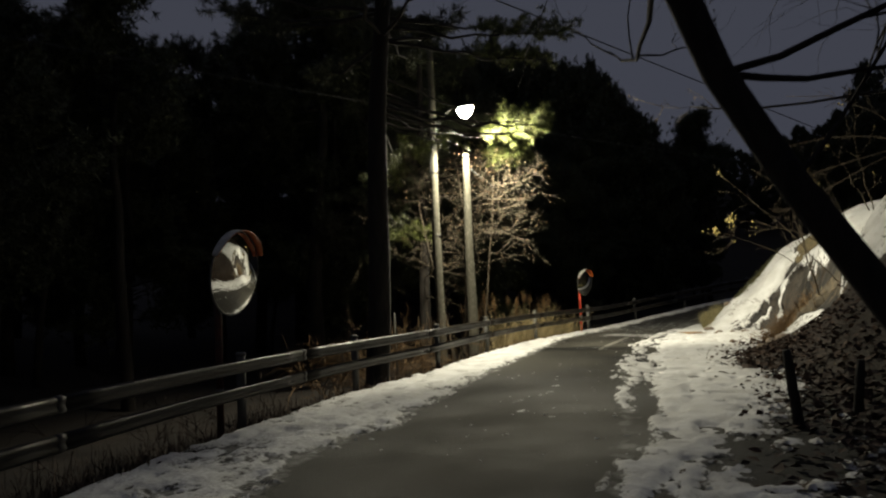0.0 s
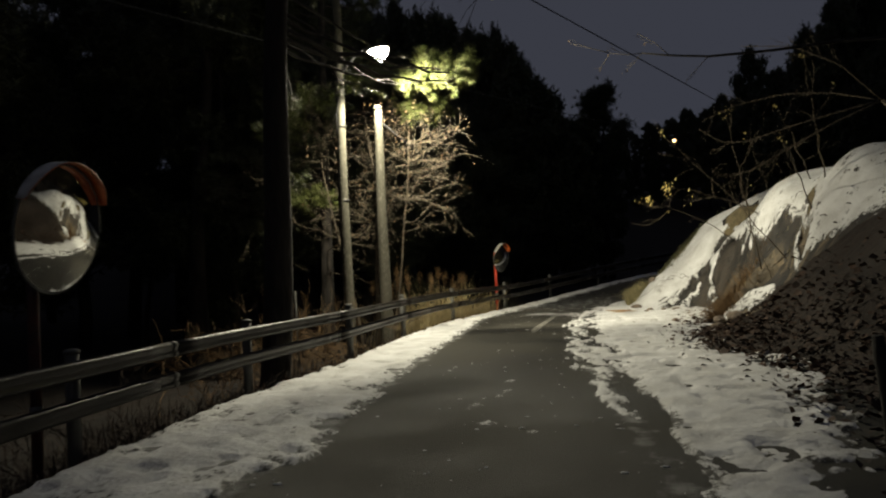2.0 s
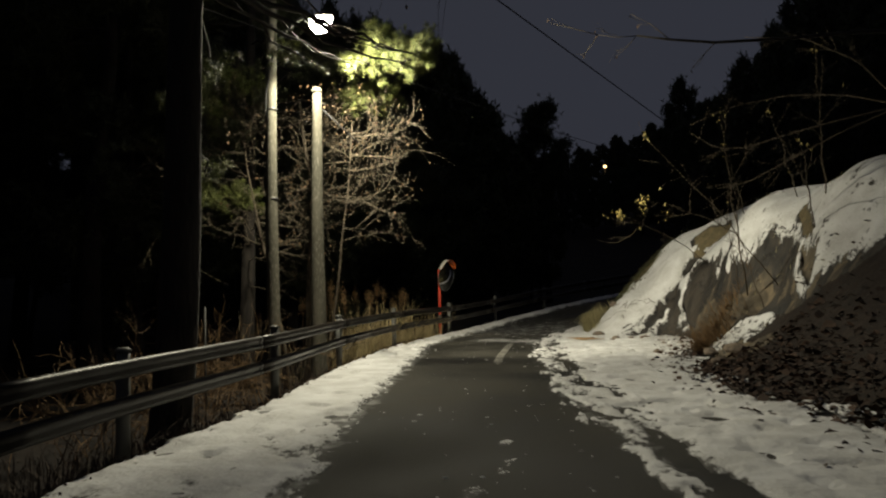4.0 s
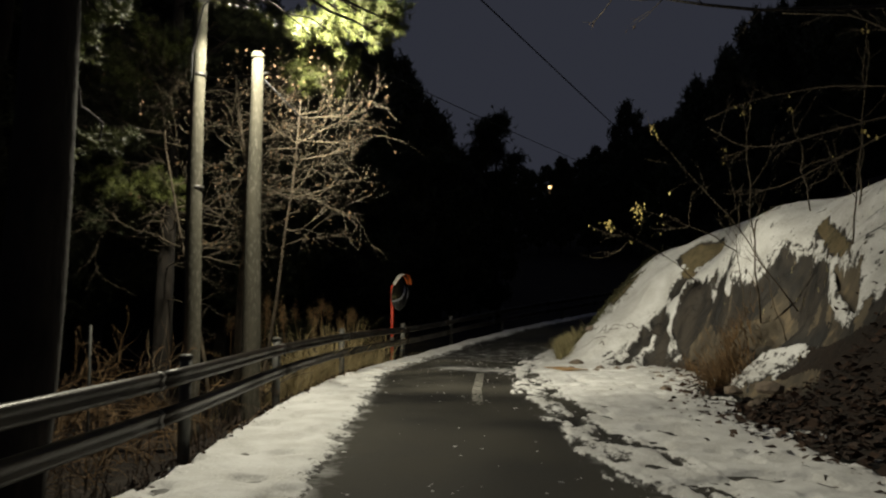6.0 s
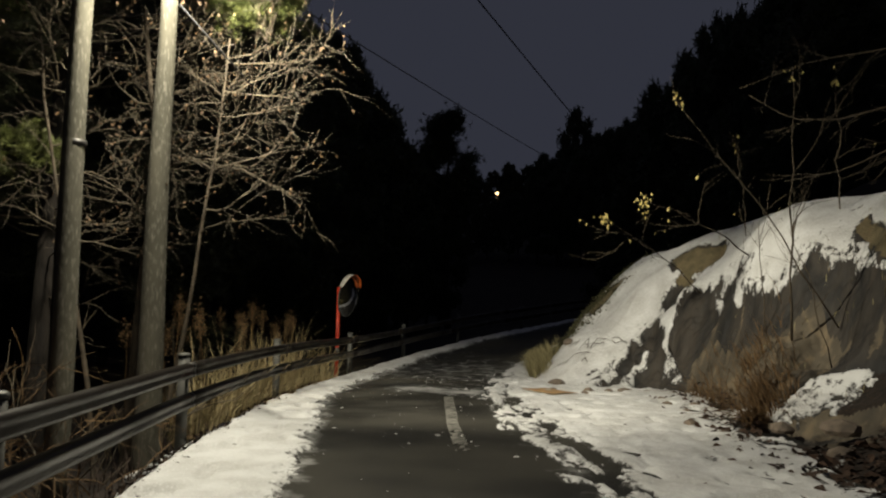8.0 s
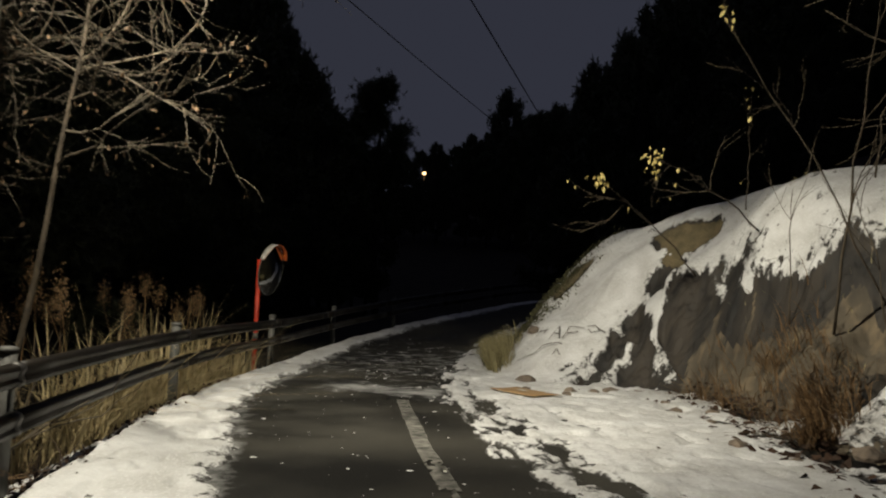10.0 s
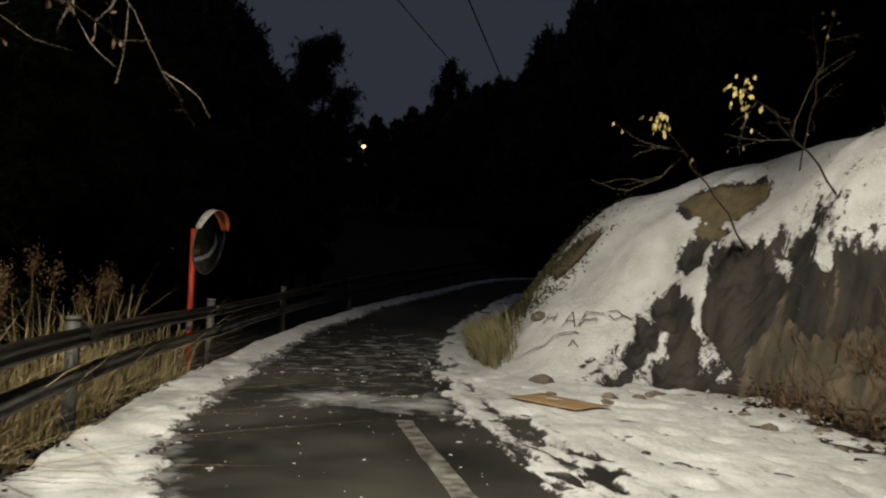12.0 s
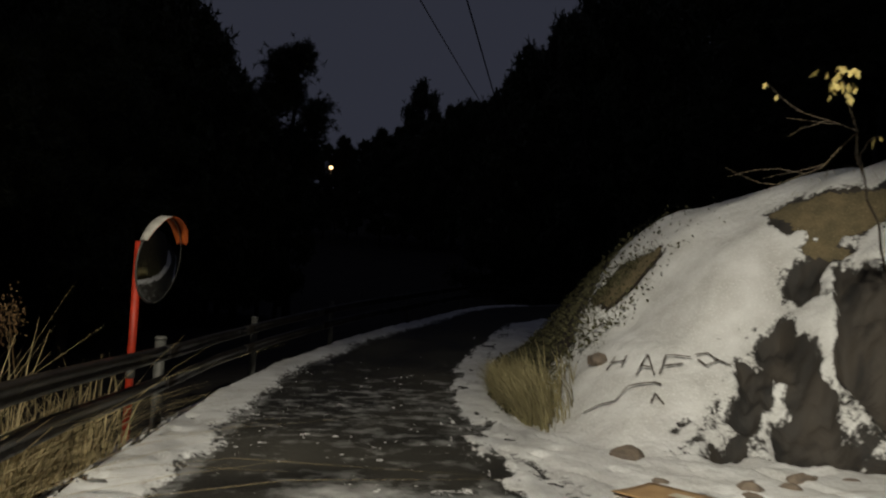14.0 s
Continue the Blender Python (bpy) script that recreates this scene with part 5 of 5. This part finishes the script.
def build_hill_shrub():
    """A leaning shrub high on the bank, its boughs arching towards the lane."""
    rng = np.random.default_rng(35)
    top = thing("hill_shrub", "leafless shrub on the bank with boughs arching out", "shrub")
    foot = np.array((3.0, 18.2, 0.0))
    foot[2] = float(bank_z(foot[0], foot[1])) - 0.1
    stem = Bag()
    stem.tube([foot, foot + (-0.3, 0.05, 0.6), foot + (-0.75, 0.15, 1.15)], [0.06, 0.05, 0.04], 7)
    part("stem", stem, TWIG, top)
    fork = foot + np.array((-0.75, 0.15, 1.15))
    for pts in (((1.2, 18.4, 4.1), (0.28, 18.76, 3.92), (-0.12, 18.96, 3.82), (-0.63, 19.2, 3.88), (-1.08, 19.38, 4.25)), ((1.4, 18.6, 4.6), (0.6, 19.0, 4.75), (-0.3, 19.4, 4.7), (-1.0, 19.9, 4.5)),
                ((1.3, 18.3, 3.9), (0.5, 18.6, 3.5), (-0.1, 19.0, 3.2), (-0.6, 19.5, 3.15)), ((1.5, 18.0, 5.0), (0.7, 18.1, 5.5), (-0.2, 18.4, 5.7))):
        p = np.vstack([fork, pts])
        t = np.linspace(0, len(p) - 1, 14)
        p = np.stack([np.interp(t, np.arange(len(p)), p[:, k]) for k in range(3)], -1)
        bough = Bag()
        bough.tube(p, np.linspace(0.018, 0.004, 14), 6)
        for _ in range(9):
            k = int(rng.integers(4, 13))
            sprout(rng, bough, [], p[k], unit(p[k] - p[k - 1]) + rng.normal(0, 0.45, 3), rng.uniform(0.25, 0.6), 0.005, 1, 0.6, 0.15, 0.0, (2, 3))
        part("bough", bough, SHOOT, top)


def build_overhanging_bough():
    """A long bough of a hillside tree, reaching out high over the lane."""
    rng = np.random.default_rng(37)
    top = thing("hillside_tree", "dark hillside tree with one long bare bough over the lane", "tree")
    foot = np.array((4.3, 17.9, 0.0))
    foot[2] = float(bank_z(foot[0], foot[1])) - 0.2
    trunk = Bag()
    trunk.tube([foot, foot + (-0.1, 0, 1.2), foot + (-0.35, -0.1, 2.4), foot + (-0.4, -0.1, 4.5), foot + (-0.3, 0.1, 6.0)], [0.14, 0.10, 0.085, 0.06, 0.03], 9)
    part("trunk", trunk, BARK, top)
    p = np.array([foot + (-0.3, -0.08, 2.0), (2.6, 17.5, 5.25), (1.3, 17.2, 5.25), (0.2, 17.0, 5.18), (-0.9, 17.08, 5.24), (-1.6, 17.1, 5.36), (-2.12, 17.15, 5.49)])
    bough = Bag()
    bough.tube(p, [0.045, 0.038, 0.032, 0.028, 0.024, 0.020, 0.014], 7)
    part("bough", bough, BARK, top)
    leaves = []
    for a, b in ((p[6], (-2.75, 17.35, 5.63)), (p[6], (-2.43, 17.59, 5.32)), ((-2.75, 17.35, 5.63), (-3.02, 17.79, 5.42)), ((-2.75, 17.35, 5.63), (-3.56, 17.73, 6.05)), (p[5], (-2.2, 17.5, 6.0)), (p[4], (-1.3, 16.6, 4.75))):
        a, b = np.array(a), np.array(b)
        twig, tips = Bag(), []
        twig.tube([a, (a + b) / 2 + rng.normal(0, 0.03, 3), b], [0.009, 0.007, 0.004], 4)
        sprout(rng, twig, tips, (a + b) / 2, b - a + rng.normal(0, 0.15, 3), 0.4, 0.005, 1, 0.6, 0.15, 0.0, (2, 3))
        part("twig", twig, TWIG, top)
        leaves += [b] + [t for t, _ in tips[:2]]
    bag = Bag()
    bag.quads(leaf_quads(rng, np.array(leaves), 0.06, 1.5))
    part("leaves", bag, DEADLEAF, top, "last withered leaves", smooth=False)


def blades(rng, x, y, z, height, width, lean, sweep=(0, 0)):
    """Bent grass blades, three quads each narrowing to a tip."""
    n = len(x)
    a = rng.uniform(0, 2 * np.pi, n)
    h = height * rng.uniform(0.4, 1.2, n)
    out = np.abs(rng.normal(0, lean, n)) * h
    dx, dy = np.cos(a) * out + sweep[0] * h, np.sin(a) * out + sweep[1] * h
    wx, wy = -np.sin(a) * width, np.cos(a) * width
    rows = []
    for t, w in ((0, 1.0), (0.4, 0.9), (0.75, 0.6), (1.0, 0.12)):
        c = np.stack([x + dx * t * t, y + dy * t * t, z + h * t * (1 - 0.25 * t * (out / h))], -1)
        s = np.stack([wx * w, wy * w, 0 * wx], -1)
        rows.append((c - s, c + s))
    q = [np.stack([rows[i][0], rows[i][1], rows[i + 1][1], rows[i + 1][0]], 1) for i in range(3)]
    v = np.stack([np.stack(r, 1) for r in rows], 1).reshape(n, 8, 3)
    bag = Bag()
    base = np.arange(n)[:, None] * 8
    f = np.concatenate([base + np.array(k) for k in ((0, 1, 3, 2), (2, 3, 5, 4), (4, 5, 7, 6))], 0)
    bag.v, bag.f, bag.n = [v.reshape(-1, 3)], [tuple(r) for r in f.tolist()], n * 8
    return bag


def stuff(name, bag, material, label, category):
    tagged(part(name, bag, material, smooth=False), label, category, kind="stuff")


def build_grasses():
    rng = np.random.default_rng(41)
    # reeds behind the rail
    n = 2200
    y = rng.uniform(19.6, 26.2, n)
    x = along(KERB, y) - 0.35 - np.abs(rng.normal(0, 0.75, n))
    k = rng.random(n) < smooth01((y - 19.3) / 1.5) * (0.25 + 0.75 * (vnoise(x * 1.7, y * 1.7, 3) > -0.1))
    x, y = x[k], y[k]
    stuff("reeds", blades(rng, x, y, left_z(x, y) - 0.03, 1.25 + 0.45 * vnoise(x * 1.1, y * 1.1, 4), 0.008, 0.95, (0.05, -0.05)), REED, "pale dry reeds standing behind the guard rail", "reeds")
    # feathery seed heads
    bag = Bag()
    for _ in range(20):
        yy = rng.uniform(18.8, 25.5)
        xx = float(along(KERB, yy)) - rng.uniform(0.6, 1.7)
        zz = float(left_z(np.array(xx), np.array(yy)))
        pts = wander(rng, (xx, yy, zz), (rng.normal(0, 0.1), rng.normal(0, 0.1), 1), rng.uniform(1.4, 2.1), 6, 0.05, 0)
        bag.tube(pts, 0.006, 3, cap=False)
        c = pts[-1] + np.array((0, 0, -0.03)) + rng.normal(0, 1, (230, 3)) * np.array((0.045, 0.045, 0.10)) + np.array((0.05, -0.04, 0)) * rng.random((230, 1))
        bag.quads(leaf_quads(rng, c, 0.024, 1.6))
    stuff("seed_heads", bag, BROWNGRASS, "feathery brown seed heads among the reeds", "reeds")
    # brown undergrowth along the verge
    n = 2600
    y = rng.uniform(2, 27, n)
    x = along(KERB, y) - 0.22 - np.abs(rng.normal(0, 1.2, n))
    h = 0.26 + 0.18 * vnoise(x * 0.8, y * 0.8, 5)
    stuff("verge_grass", blades(rng, x, y, left_z(x, y) - 0.03, h, 0.006, 1.0), THICKET, "matted brown dead grass on the verge", "grass")
    n = 6000
    y = rng.uniform(-2, 13, n)
    x = along(KERB, y) - 0.3 - np.abs(rng.normal(0, 1.6, n))
    h = 0.42 + 0.2 * vnoise(x * 1.1, y * 1.1, 6)
    stuff("dead_weeds", blades(rng, x, y, left_z(x, y) - 0.03, h, 0.006, 0.9), THICKET, "dark dead weeds behind the near guard rail", "weeds")
    bag = Bag()
    for _ in range(46):
        yy = rng.uniform(5, 19.5)
        xx = float(along(KERB, yy)) - rng.uniform(1.2, 3.6)
        a = rng.uniform(0, 6.28)
        sprout(rng, bag, [], (xx, yy, float(left_z(np.array(xx), np.array(yy))) - 0.05), (math.cos(a) * 0.6, math.sin(a) * 0.6, 1), rng.uniform(0.6, 1.3), 0.009, 2, 0.8, 0.2, -0.03, (3, 4))
    stuff("brambles", bag, THICKET, "tangled leafless brown brambles behind the rail", "brambles")
    bag = Bag()
    for _ in range(70):
        xx, yy = rng.uniform(-10.3, -8.1), rng.uniform(12.4, 17.2)
        a = rng.uniform(0, 6.28)
        sprout(rng, bag, [], (xx, yy, float(left_z(np.array(xx), np.array(yy))) - 0.05), (math.cos(a) * 0.5, math.sin(a) * 0.5, 1), rng.uniform(0.8, 1.5), 0.009, 2, 0.8, 0.22, -0.03, (3, 5))
    stuff("dry_brush", bag, BROWNGRASS, "dry brown brush between the pine and the poles", "brush")
    # the tussock at the corner of the bank
    n = 3800
    t = rng.random(n)
    y = 26.1 + 3.6 * t + rng.normal(0, 0.12, n)
    x = along(FOOT, y) + 0.05 + np.abs(rng.normal(0, 0.20, n))
    stuff("corner_grass", blades(rng, x, y, np.maximum(bank_z(x, y), road_z(y)) - 0.02, 0.46, 0.007, 0.45, (-0.24, -0.10)), STRAW, "yellow dry grass tussock at the foot of the bank", "grass")
    # dead grass hanging on the rock face
    n = 5600
    y = 19.6 + 4.0 * rng.random(n)
    d = np.abs(rng.normal(0.08, 0.30, n))
    x = along(FOOT, y) + d + 0.05
    k = rng.random(n) < 0.06 + 0.94 * (vnoise(x * 2.1, y * 2.1, 8) > 0.05)
    x, y = x[k], y[k]
    stuff("bank_grass", blades(rng, x, y, bank_z(x, y) - 0.04, 0.36 + 0.14 * vnoise(x * 6, y * 6, 9), 0.006, 1.5, (-0.45, -0.15)), BROWNGRASS, "withered brown grass hanging on the rock face", "grass")
    n = 900
    x, y = rng.uniform(-0.3, 2.2, n), rng.uniform(19, 26.8, n)
    k = vnoise(x * 2.2, y * 2.2, 18) > 0.25
    x, y = x[k], y[k]
    stuff("turf_blades", blades(rng, x, y, bank_z(x, y) - 0.05, 0.15, 0.005, 0.9), STRAW, "short dry blades poking through the snow", "grass")
    n = 700
    t = rng.random(n)
    x = np.interp(t, [0, 0.3, 0.6, 0.8, 1], [-2.44, -1.87, -1.51, -1.33, -1.13]) + rng.normal(0, 0.12, n)
    y = np.interp(t, [0, 0.3, 0.6, 0.8, 1], [26.7, 27.95, 28.2, 27.97, 27.76]) + rng.normal(0, 0.12, n)
    stuff("shoulder_grass", blades(rng, x, y, bank_z(x, y) - 0.04, 0.11, 0.006, 0.9, (-0.2, -0.1)), MOSS, "yellowed grass along the edge of the snow", "grass")
    # ivy and scrub on the dark shoulder of the bank
    n = 7000
    y = rng.uniform(26.9, 33, n)
    x = along(FOOT, y) + np.abs(rng.normal(0.6, 0.9, n))
    bag = Bag()
    bag.quads(leaf_quads(rng, np.stack([x, y, bank_z(x, y) + rng.uniform(0, 0.16, n)], -1), 0.06, 0.2))
    stuff("scrub", bag, MOSS, "low withered scrub on the shoulder of the bank", "scrub")


def build_litter():
    rng = np.random.default_rng(51)
    n = 9000
    y = rng.uniform(4.5, 23.7, n)
    x = along(FOOT, y) + rng.normal(0.35, 0.75, n)
    d = inside(x, y)
    k = (rng.random(n) < np.where(d > 0.1, 0.9, 0.75 * np.exp(d / np.where(y < 11, 0.8, 0.45)))) & (rng.random(n) < np.where(y > 19.5, 0.5, 1)) & (d < 3.2)
    k &= ((x + 0.35) / 1.15) ** 2 + ((y - 18.4) / 0.95) ** 2 > 0.6 + 0.5 * rng.random(len(x))
    k &= (y < 19.0) | (d < 0.3)
    x, y, d = x[k], y[k], d[k]
    z = np.where(d > 0, bank_z(x, y, np.maximum(d, 0)), road_z(y)) + 0.035
    bag = Bag()
    n = len(x)
    a, s = rng.uniform(0, 6.28, n), rng.uniform(0.03, 0.075, n)
    c, w = np.stack([np.cos(a) * s, np.sin(a) * s, rng.normal(0, 0.25, n) * s], -1), np.stack([-np.sin(a) * s * 0.6, np.cos(a) * s * 0.6, rng.normal(0, 0.3, n) * s], -1)
    p = np.stack([x, y, z], -1)
    bag.quads(np.stack([p - c, p + w + (0, 0, 0.012), p + c, p - w + (0, 0, 0.006)], 1))
    stuff("leaf_litter", bag, LITTER, "fallen brown oak leaves on the snow and bank", "leaves")
    n = 900
    y = rng.uniform(3, 24, n)
    x = along(KERB, y) + rng.uniform(-0.5, 0.25, n) * rng.random(n)
    bag = Bag()
    bag.quads(leaf_quads(rng, np.stack([x, y, np.where(x < along(KERB, y), left_z(x, y) + 0.05, road_z(y) + 0.05)], -1), 0.055, 0.0))
    stuff("kerb_leaves", bag, LITTER, "brown leaves caught along the edge of the lane", "leaves")


def build_crumbs():
    """Small kicked-up bits of snow on the bare asphalt."""
    rng = np.random.default_rng(55)
    n = 1900
    y = rng.uniform(6, 33, n)
    a, b = along(SNOW_L, y), along(SNOW_R, y)
    u = rng.random(n)
    side = np.where(rng.random(n) < 0.65, np.where(rng.random(n) < 0.5, u ** 3, 1 - u ** 3), u)
    x = a + (b - a) * side
    k = rng.random(n) < 0.10 + 0.45 * np.exp(-((y - 24.5) / 4.5) ** 2) + 0.35 * (vnoise(x * 1.3, y * 0.8, 9) > 0.35)
    x, y = x[k], y[k]
    n = len(x)
    s = 0.005 + 0.018 * rng.random(n) ** 4
    bag = Bag()
    ang = np.linspace(0, 2 * np.pi, 7)[:-1][None] + rng.uniform(-0.3, 0.3, (n, 6))
    rad = s[:, None] * rng.uniform(0.6, 1.3, (n, 6))
    st = rng.uniform(0.8, 2.0, (n, 1))
    z = road_z(y)[:, None] + 0.004
    low = np.stack([x[:, None] + np.cos(ang) * rad * st, y[:, None] + np.sin(ang) * rad, z + 0 * ang], -1)
    top = np.stack([x[:, None] + np.cos(ang) * rad * st * 0.6, y[:, None] + np.sin(ang) * rad * 0.6, z + s[:, None] * rng.uniform(0.15, 0.35, (n, 6))], -1)
    v = np.concatenate([low, top], 1).reshape(-1, 3)
    f = []
    for i in range(n):
        o = i * 12
        f += [(o + j, o + (j + 1) % 6, o + 6 + (j + 1) % 6, o + 6 + j) for j in range(6)] + [tuple(o + 6 + j for j in range(6))]
    bag.v, bag.f, bag.n = [v], f, len(v)
    stuff("snow_crumbs", bag, CLEAN_SNOW, "scattered crumbs of snow on the asphalt", "snow")


def lump(rng, size, seed):
    bm = bmesh.new()
    bmesh.ops.create_icosphere(bm, subdivisions=2, radius=1)
    for v in bm.verts:
        v.co *= 1 + 0.32 * noise.noise(v.co * 1.3 + Vector((seed, 0, 0))) + 0.12 * noise.noise(v.co * 3.1 + Vector((0, seed, 0)))
        v.co = Vector((v.co.x * size[0], v.co.y * size[1], max(v.co.z, -0.45) * size[2]))
    me = bpy.data.meshes.new("stone")
    bm.to_mesh(me)
    me.materials.append(STONE)
    return me


def build_stones():
    rng = np.random.default_rng(61)
    for x, y, s in ((-2.95, 24.62, 0.17), (-2.5, 23.4, 0.11), (-2.15, 23.4, 0.10), (-1.8, 23.72, 0.12), (-1.42, 23.6, 0.10), (-1.46, 22.4, 0.09), (-1.5, 21.9, 0.08), (-1.15, 21.6, 0.11), (-1.45, 21.0, 0.08),
                    (-1.8, 19.6, 0.12), (-1.6, 18.9, 0.09), (-3.1, 23.7, 0.07), (-2.6, 23.25, 0.08), (-0.9, 19.0, 0.14), (-0.6, 18.2, 0.16), (-1.0, 17.4, 0.12), (-2.5, 26.3, 0.14)):
        z = float(land_z(np.array(x), np.array(y)))
        ob = part("stone", lump(rng, (s * rng.uniform(0.9, 1.3), s * rng.uniform(0.8, 1.1), s * rng.uniform(0.5, 0.8)), x * 7 + y), STONE)
        ob.location, ob.rotation_euler = (x, y, z + s * 0.12), (0, 0, rng.uniform(0, 6.28))
        tagged(ob, "rough brown stone lying in the snow below the bank", "stone", "loose stones")


def build_cardboard():
    top = thing("cardboard_sheet", "flattened brown cardboard sheet lying on the snow", "cardboard", at=(-3.25, 22.98, 0.05))
    top.rotation_euler = (0, 0, math.radians(-62))
    bag = Bag()
    us, vs = np.linspace(-0.50, 0.50, 14), np.linspace(-0.245, 0.245, 8)
    U, V = np.meshgrid(us, vs, indexing="ij")
    Z = 0.02 + 0.015 * np.sin(U * 5) * np.cos(V * 6) + 0.05 * np.maximum(U - 0.25, 0) ** 1.2
    up, n = np.stack([U, V, Z], -1).reshape(-1, 3), U.size
    f = grid_faces(14, 8).tolist()
    rim = [i * 8 for i in range(14)] + [13 * 8 + j for j in range(1, 8)] + [i * 8 + 7 for i in range(12, -1, -1)] + list(range(6, 0, -1))
    bag.add(np.concatenate([up, up - (0, 0, 0.008)]), [tuple(q) for q in f] + [tuple(i + n for i in q[::-1]) for q in f] + [(a, b, b + n, a + n) for a, b in zip(rim, rim[1:] + rim[:1])])
    part("sheet", bag, CARD, top)
    tape = Bag()
    tape.add([(-0.16, -0.05, 0.034), (0.02, -0.05, 0.034), (0.02, 0.06, 0.034), (-0.16, 0.06, 0.034)], [(0, 1, 2, 3)])
    part("paper_label", tape, LABEL, top, "pale paper label")


def build_stump():
    rng = np.random.default_rng(71)
    for x, y, h, r, lean in ((-0.18, 8.3, 0.74, 0.055, -0.08), (0.35, 8.9, 0.55, 0.05, 0.08)):
        z = float(land_z(np.array(x), np.array(y))) - 0.1
        bag = Bag()
        pts = [(lean * t, 0.02 * math.sin(t * 9), (h + 0.15) * t) for t in np.linspace(0, 1, 7)]
        bag.tube(pts, [r * 1.35, r * 1.1, r, r * 0.98, r * 0.95, r * 0.9, r * 0.72], 9)
        ob = part("dead_stump", bag, STUMP)
        ob.location = (x, y, z)
        tagged(ob, "short black dead stump at the edge of the snow", "stump", "dead stumps")


def build_writing():
    """Letters scratched through the snow of the bank."""
    top = thing("snow_writing", "letters scratched by hand through the snow on the bank", "writing")
    def stroke(pts, w=0.009):
        verts, faces = [], []
        P = []
        for (a, b), (c, d) in zip(pts[:-1], pts[1:]):
            for t in np.linspace(0, 1, 6)[:-1]:
                P.append((a + (c - a) * t, b + (d - b) * t))
        P.append(pts[-1])
        for i, (u, v) in enumerate(P):
            q = Vector((u, v))
            a, b = P[max(i - 1, 0)], P[min(i + 1, len(P) - 1)]
            run = Vector((b[0] - a[0], b[1] - a[1]))
            e = Vector((-run.y, run.x)).normalized() * w * (0.6 + 0.5 * abs(math.sin(i * 1.7 + u * 9)))
            for s in (-1, 1):
                x, y = q.x + e.x * s, q.y + e.y * s
                verts.append((x, y, float(bank_z(np.array(x), np.array(y))) + 0.045))
        for i in range(len(P) - 1):
            faces.append((2 * i, 2 * i + 1, 2 * i + 3, 2 * i + 2))
        bag = Bag()
        bag.add(verts, faces)
        part("stroke", bag, SCRATCH, top)

    for s in ([(-2.53, 26.01), (-2.39, 26.09)], [(-2.42, 25.87), (-2.31, 25.97)], [(-2.46, 26.05), (-2.35, 25.91)], [(-2.36, 25.64), (-2.14, 25.8)],
              [(-2.14, 25.8), (-2.21, 25.51)], [(-2.27, 25.71), (-2.18, 25.61)], [(-2.16, 25.49), (-1.98, 25.69)], [(-1.98, 25.69), (-1.75, 25.57)], [(-2.08, 25.56), (-1.87, 25.53)],
              [(-1.69, 25.58), (-1.56, 25.54), (-1.52, 25.42), (-1.66, 25.42), (-1.7, 25.52)], [(-2.89, 25.78), (-2.75, 25.67), (-2.64, 25.54), (-2.48, 25.59), (-2.19, 25.39)],
              [(-2.38, 25.26), (-2.29, 25.33), (-2.26, 25.2)], [(-1.53, 25.46), (-1.44, 25.3)]):
        stroke(s)


build_roadside_pine()
build_back_pine()
build_bare_tree()
build_leaning_tree()
build_forest()
build_far_lamp()
build_saplings()
build_hill_shrub()
build_overhanging_bough()
build_grasses()
build_litter()
build_crumbs()
build_stones()
build_cardboard()
build_stump()
build_writing()
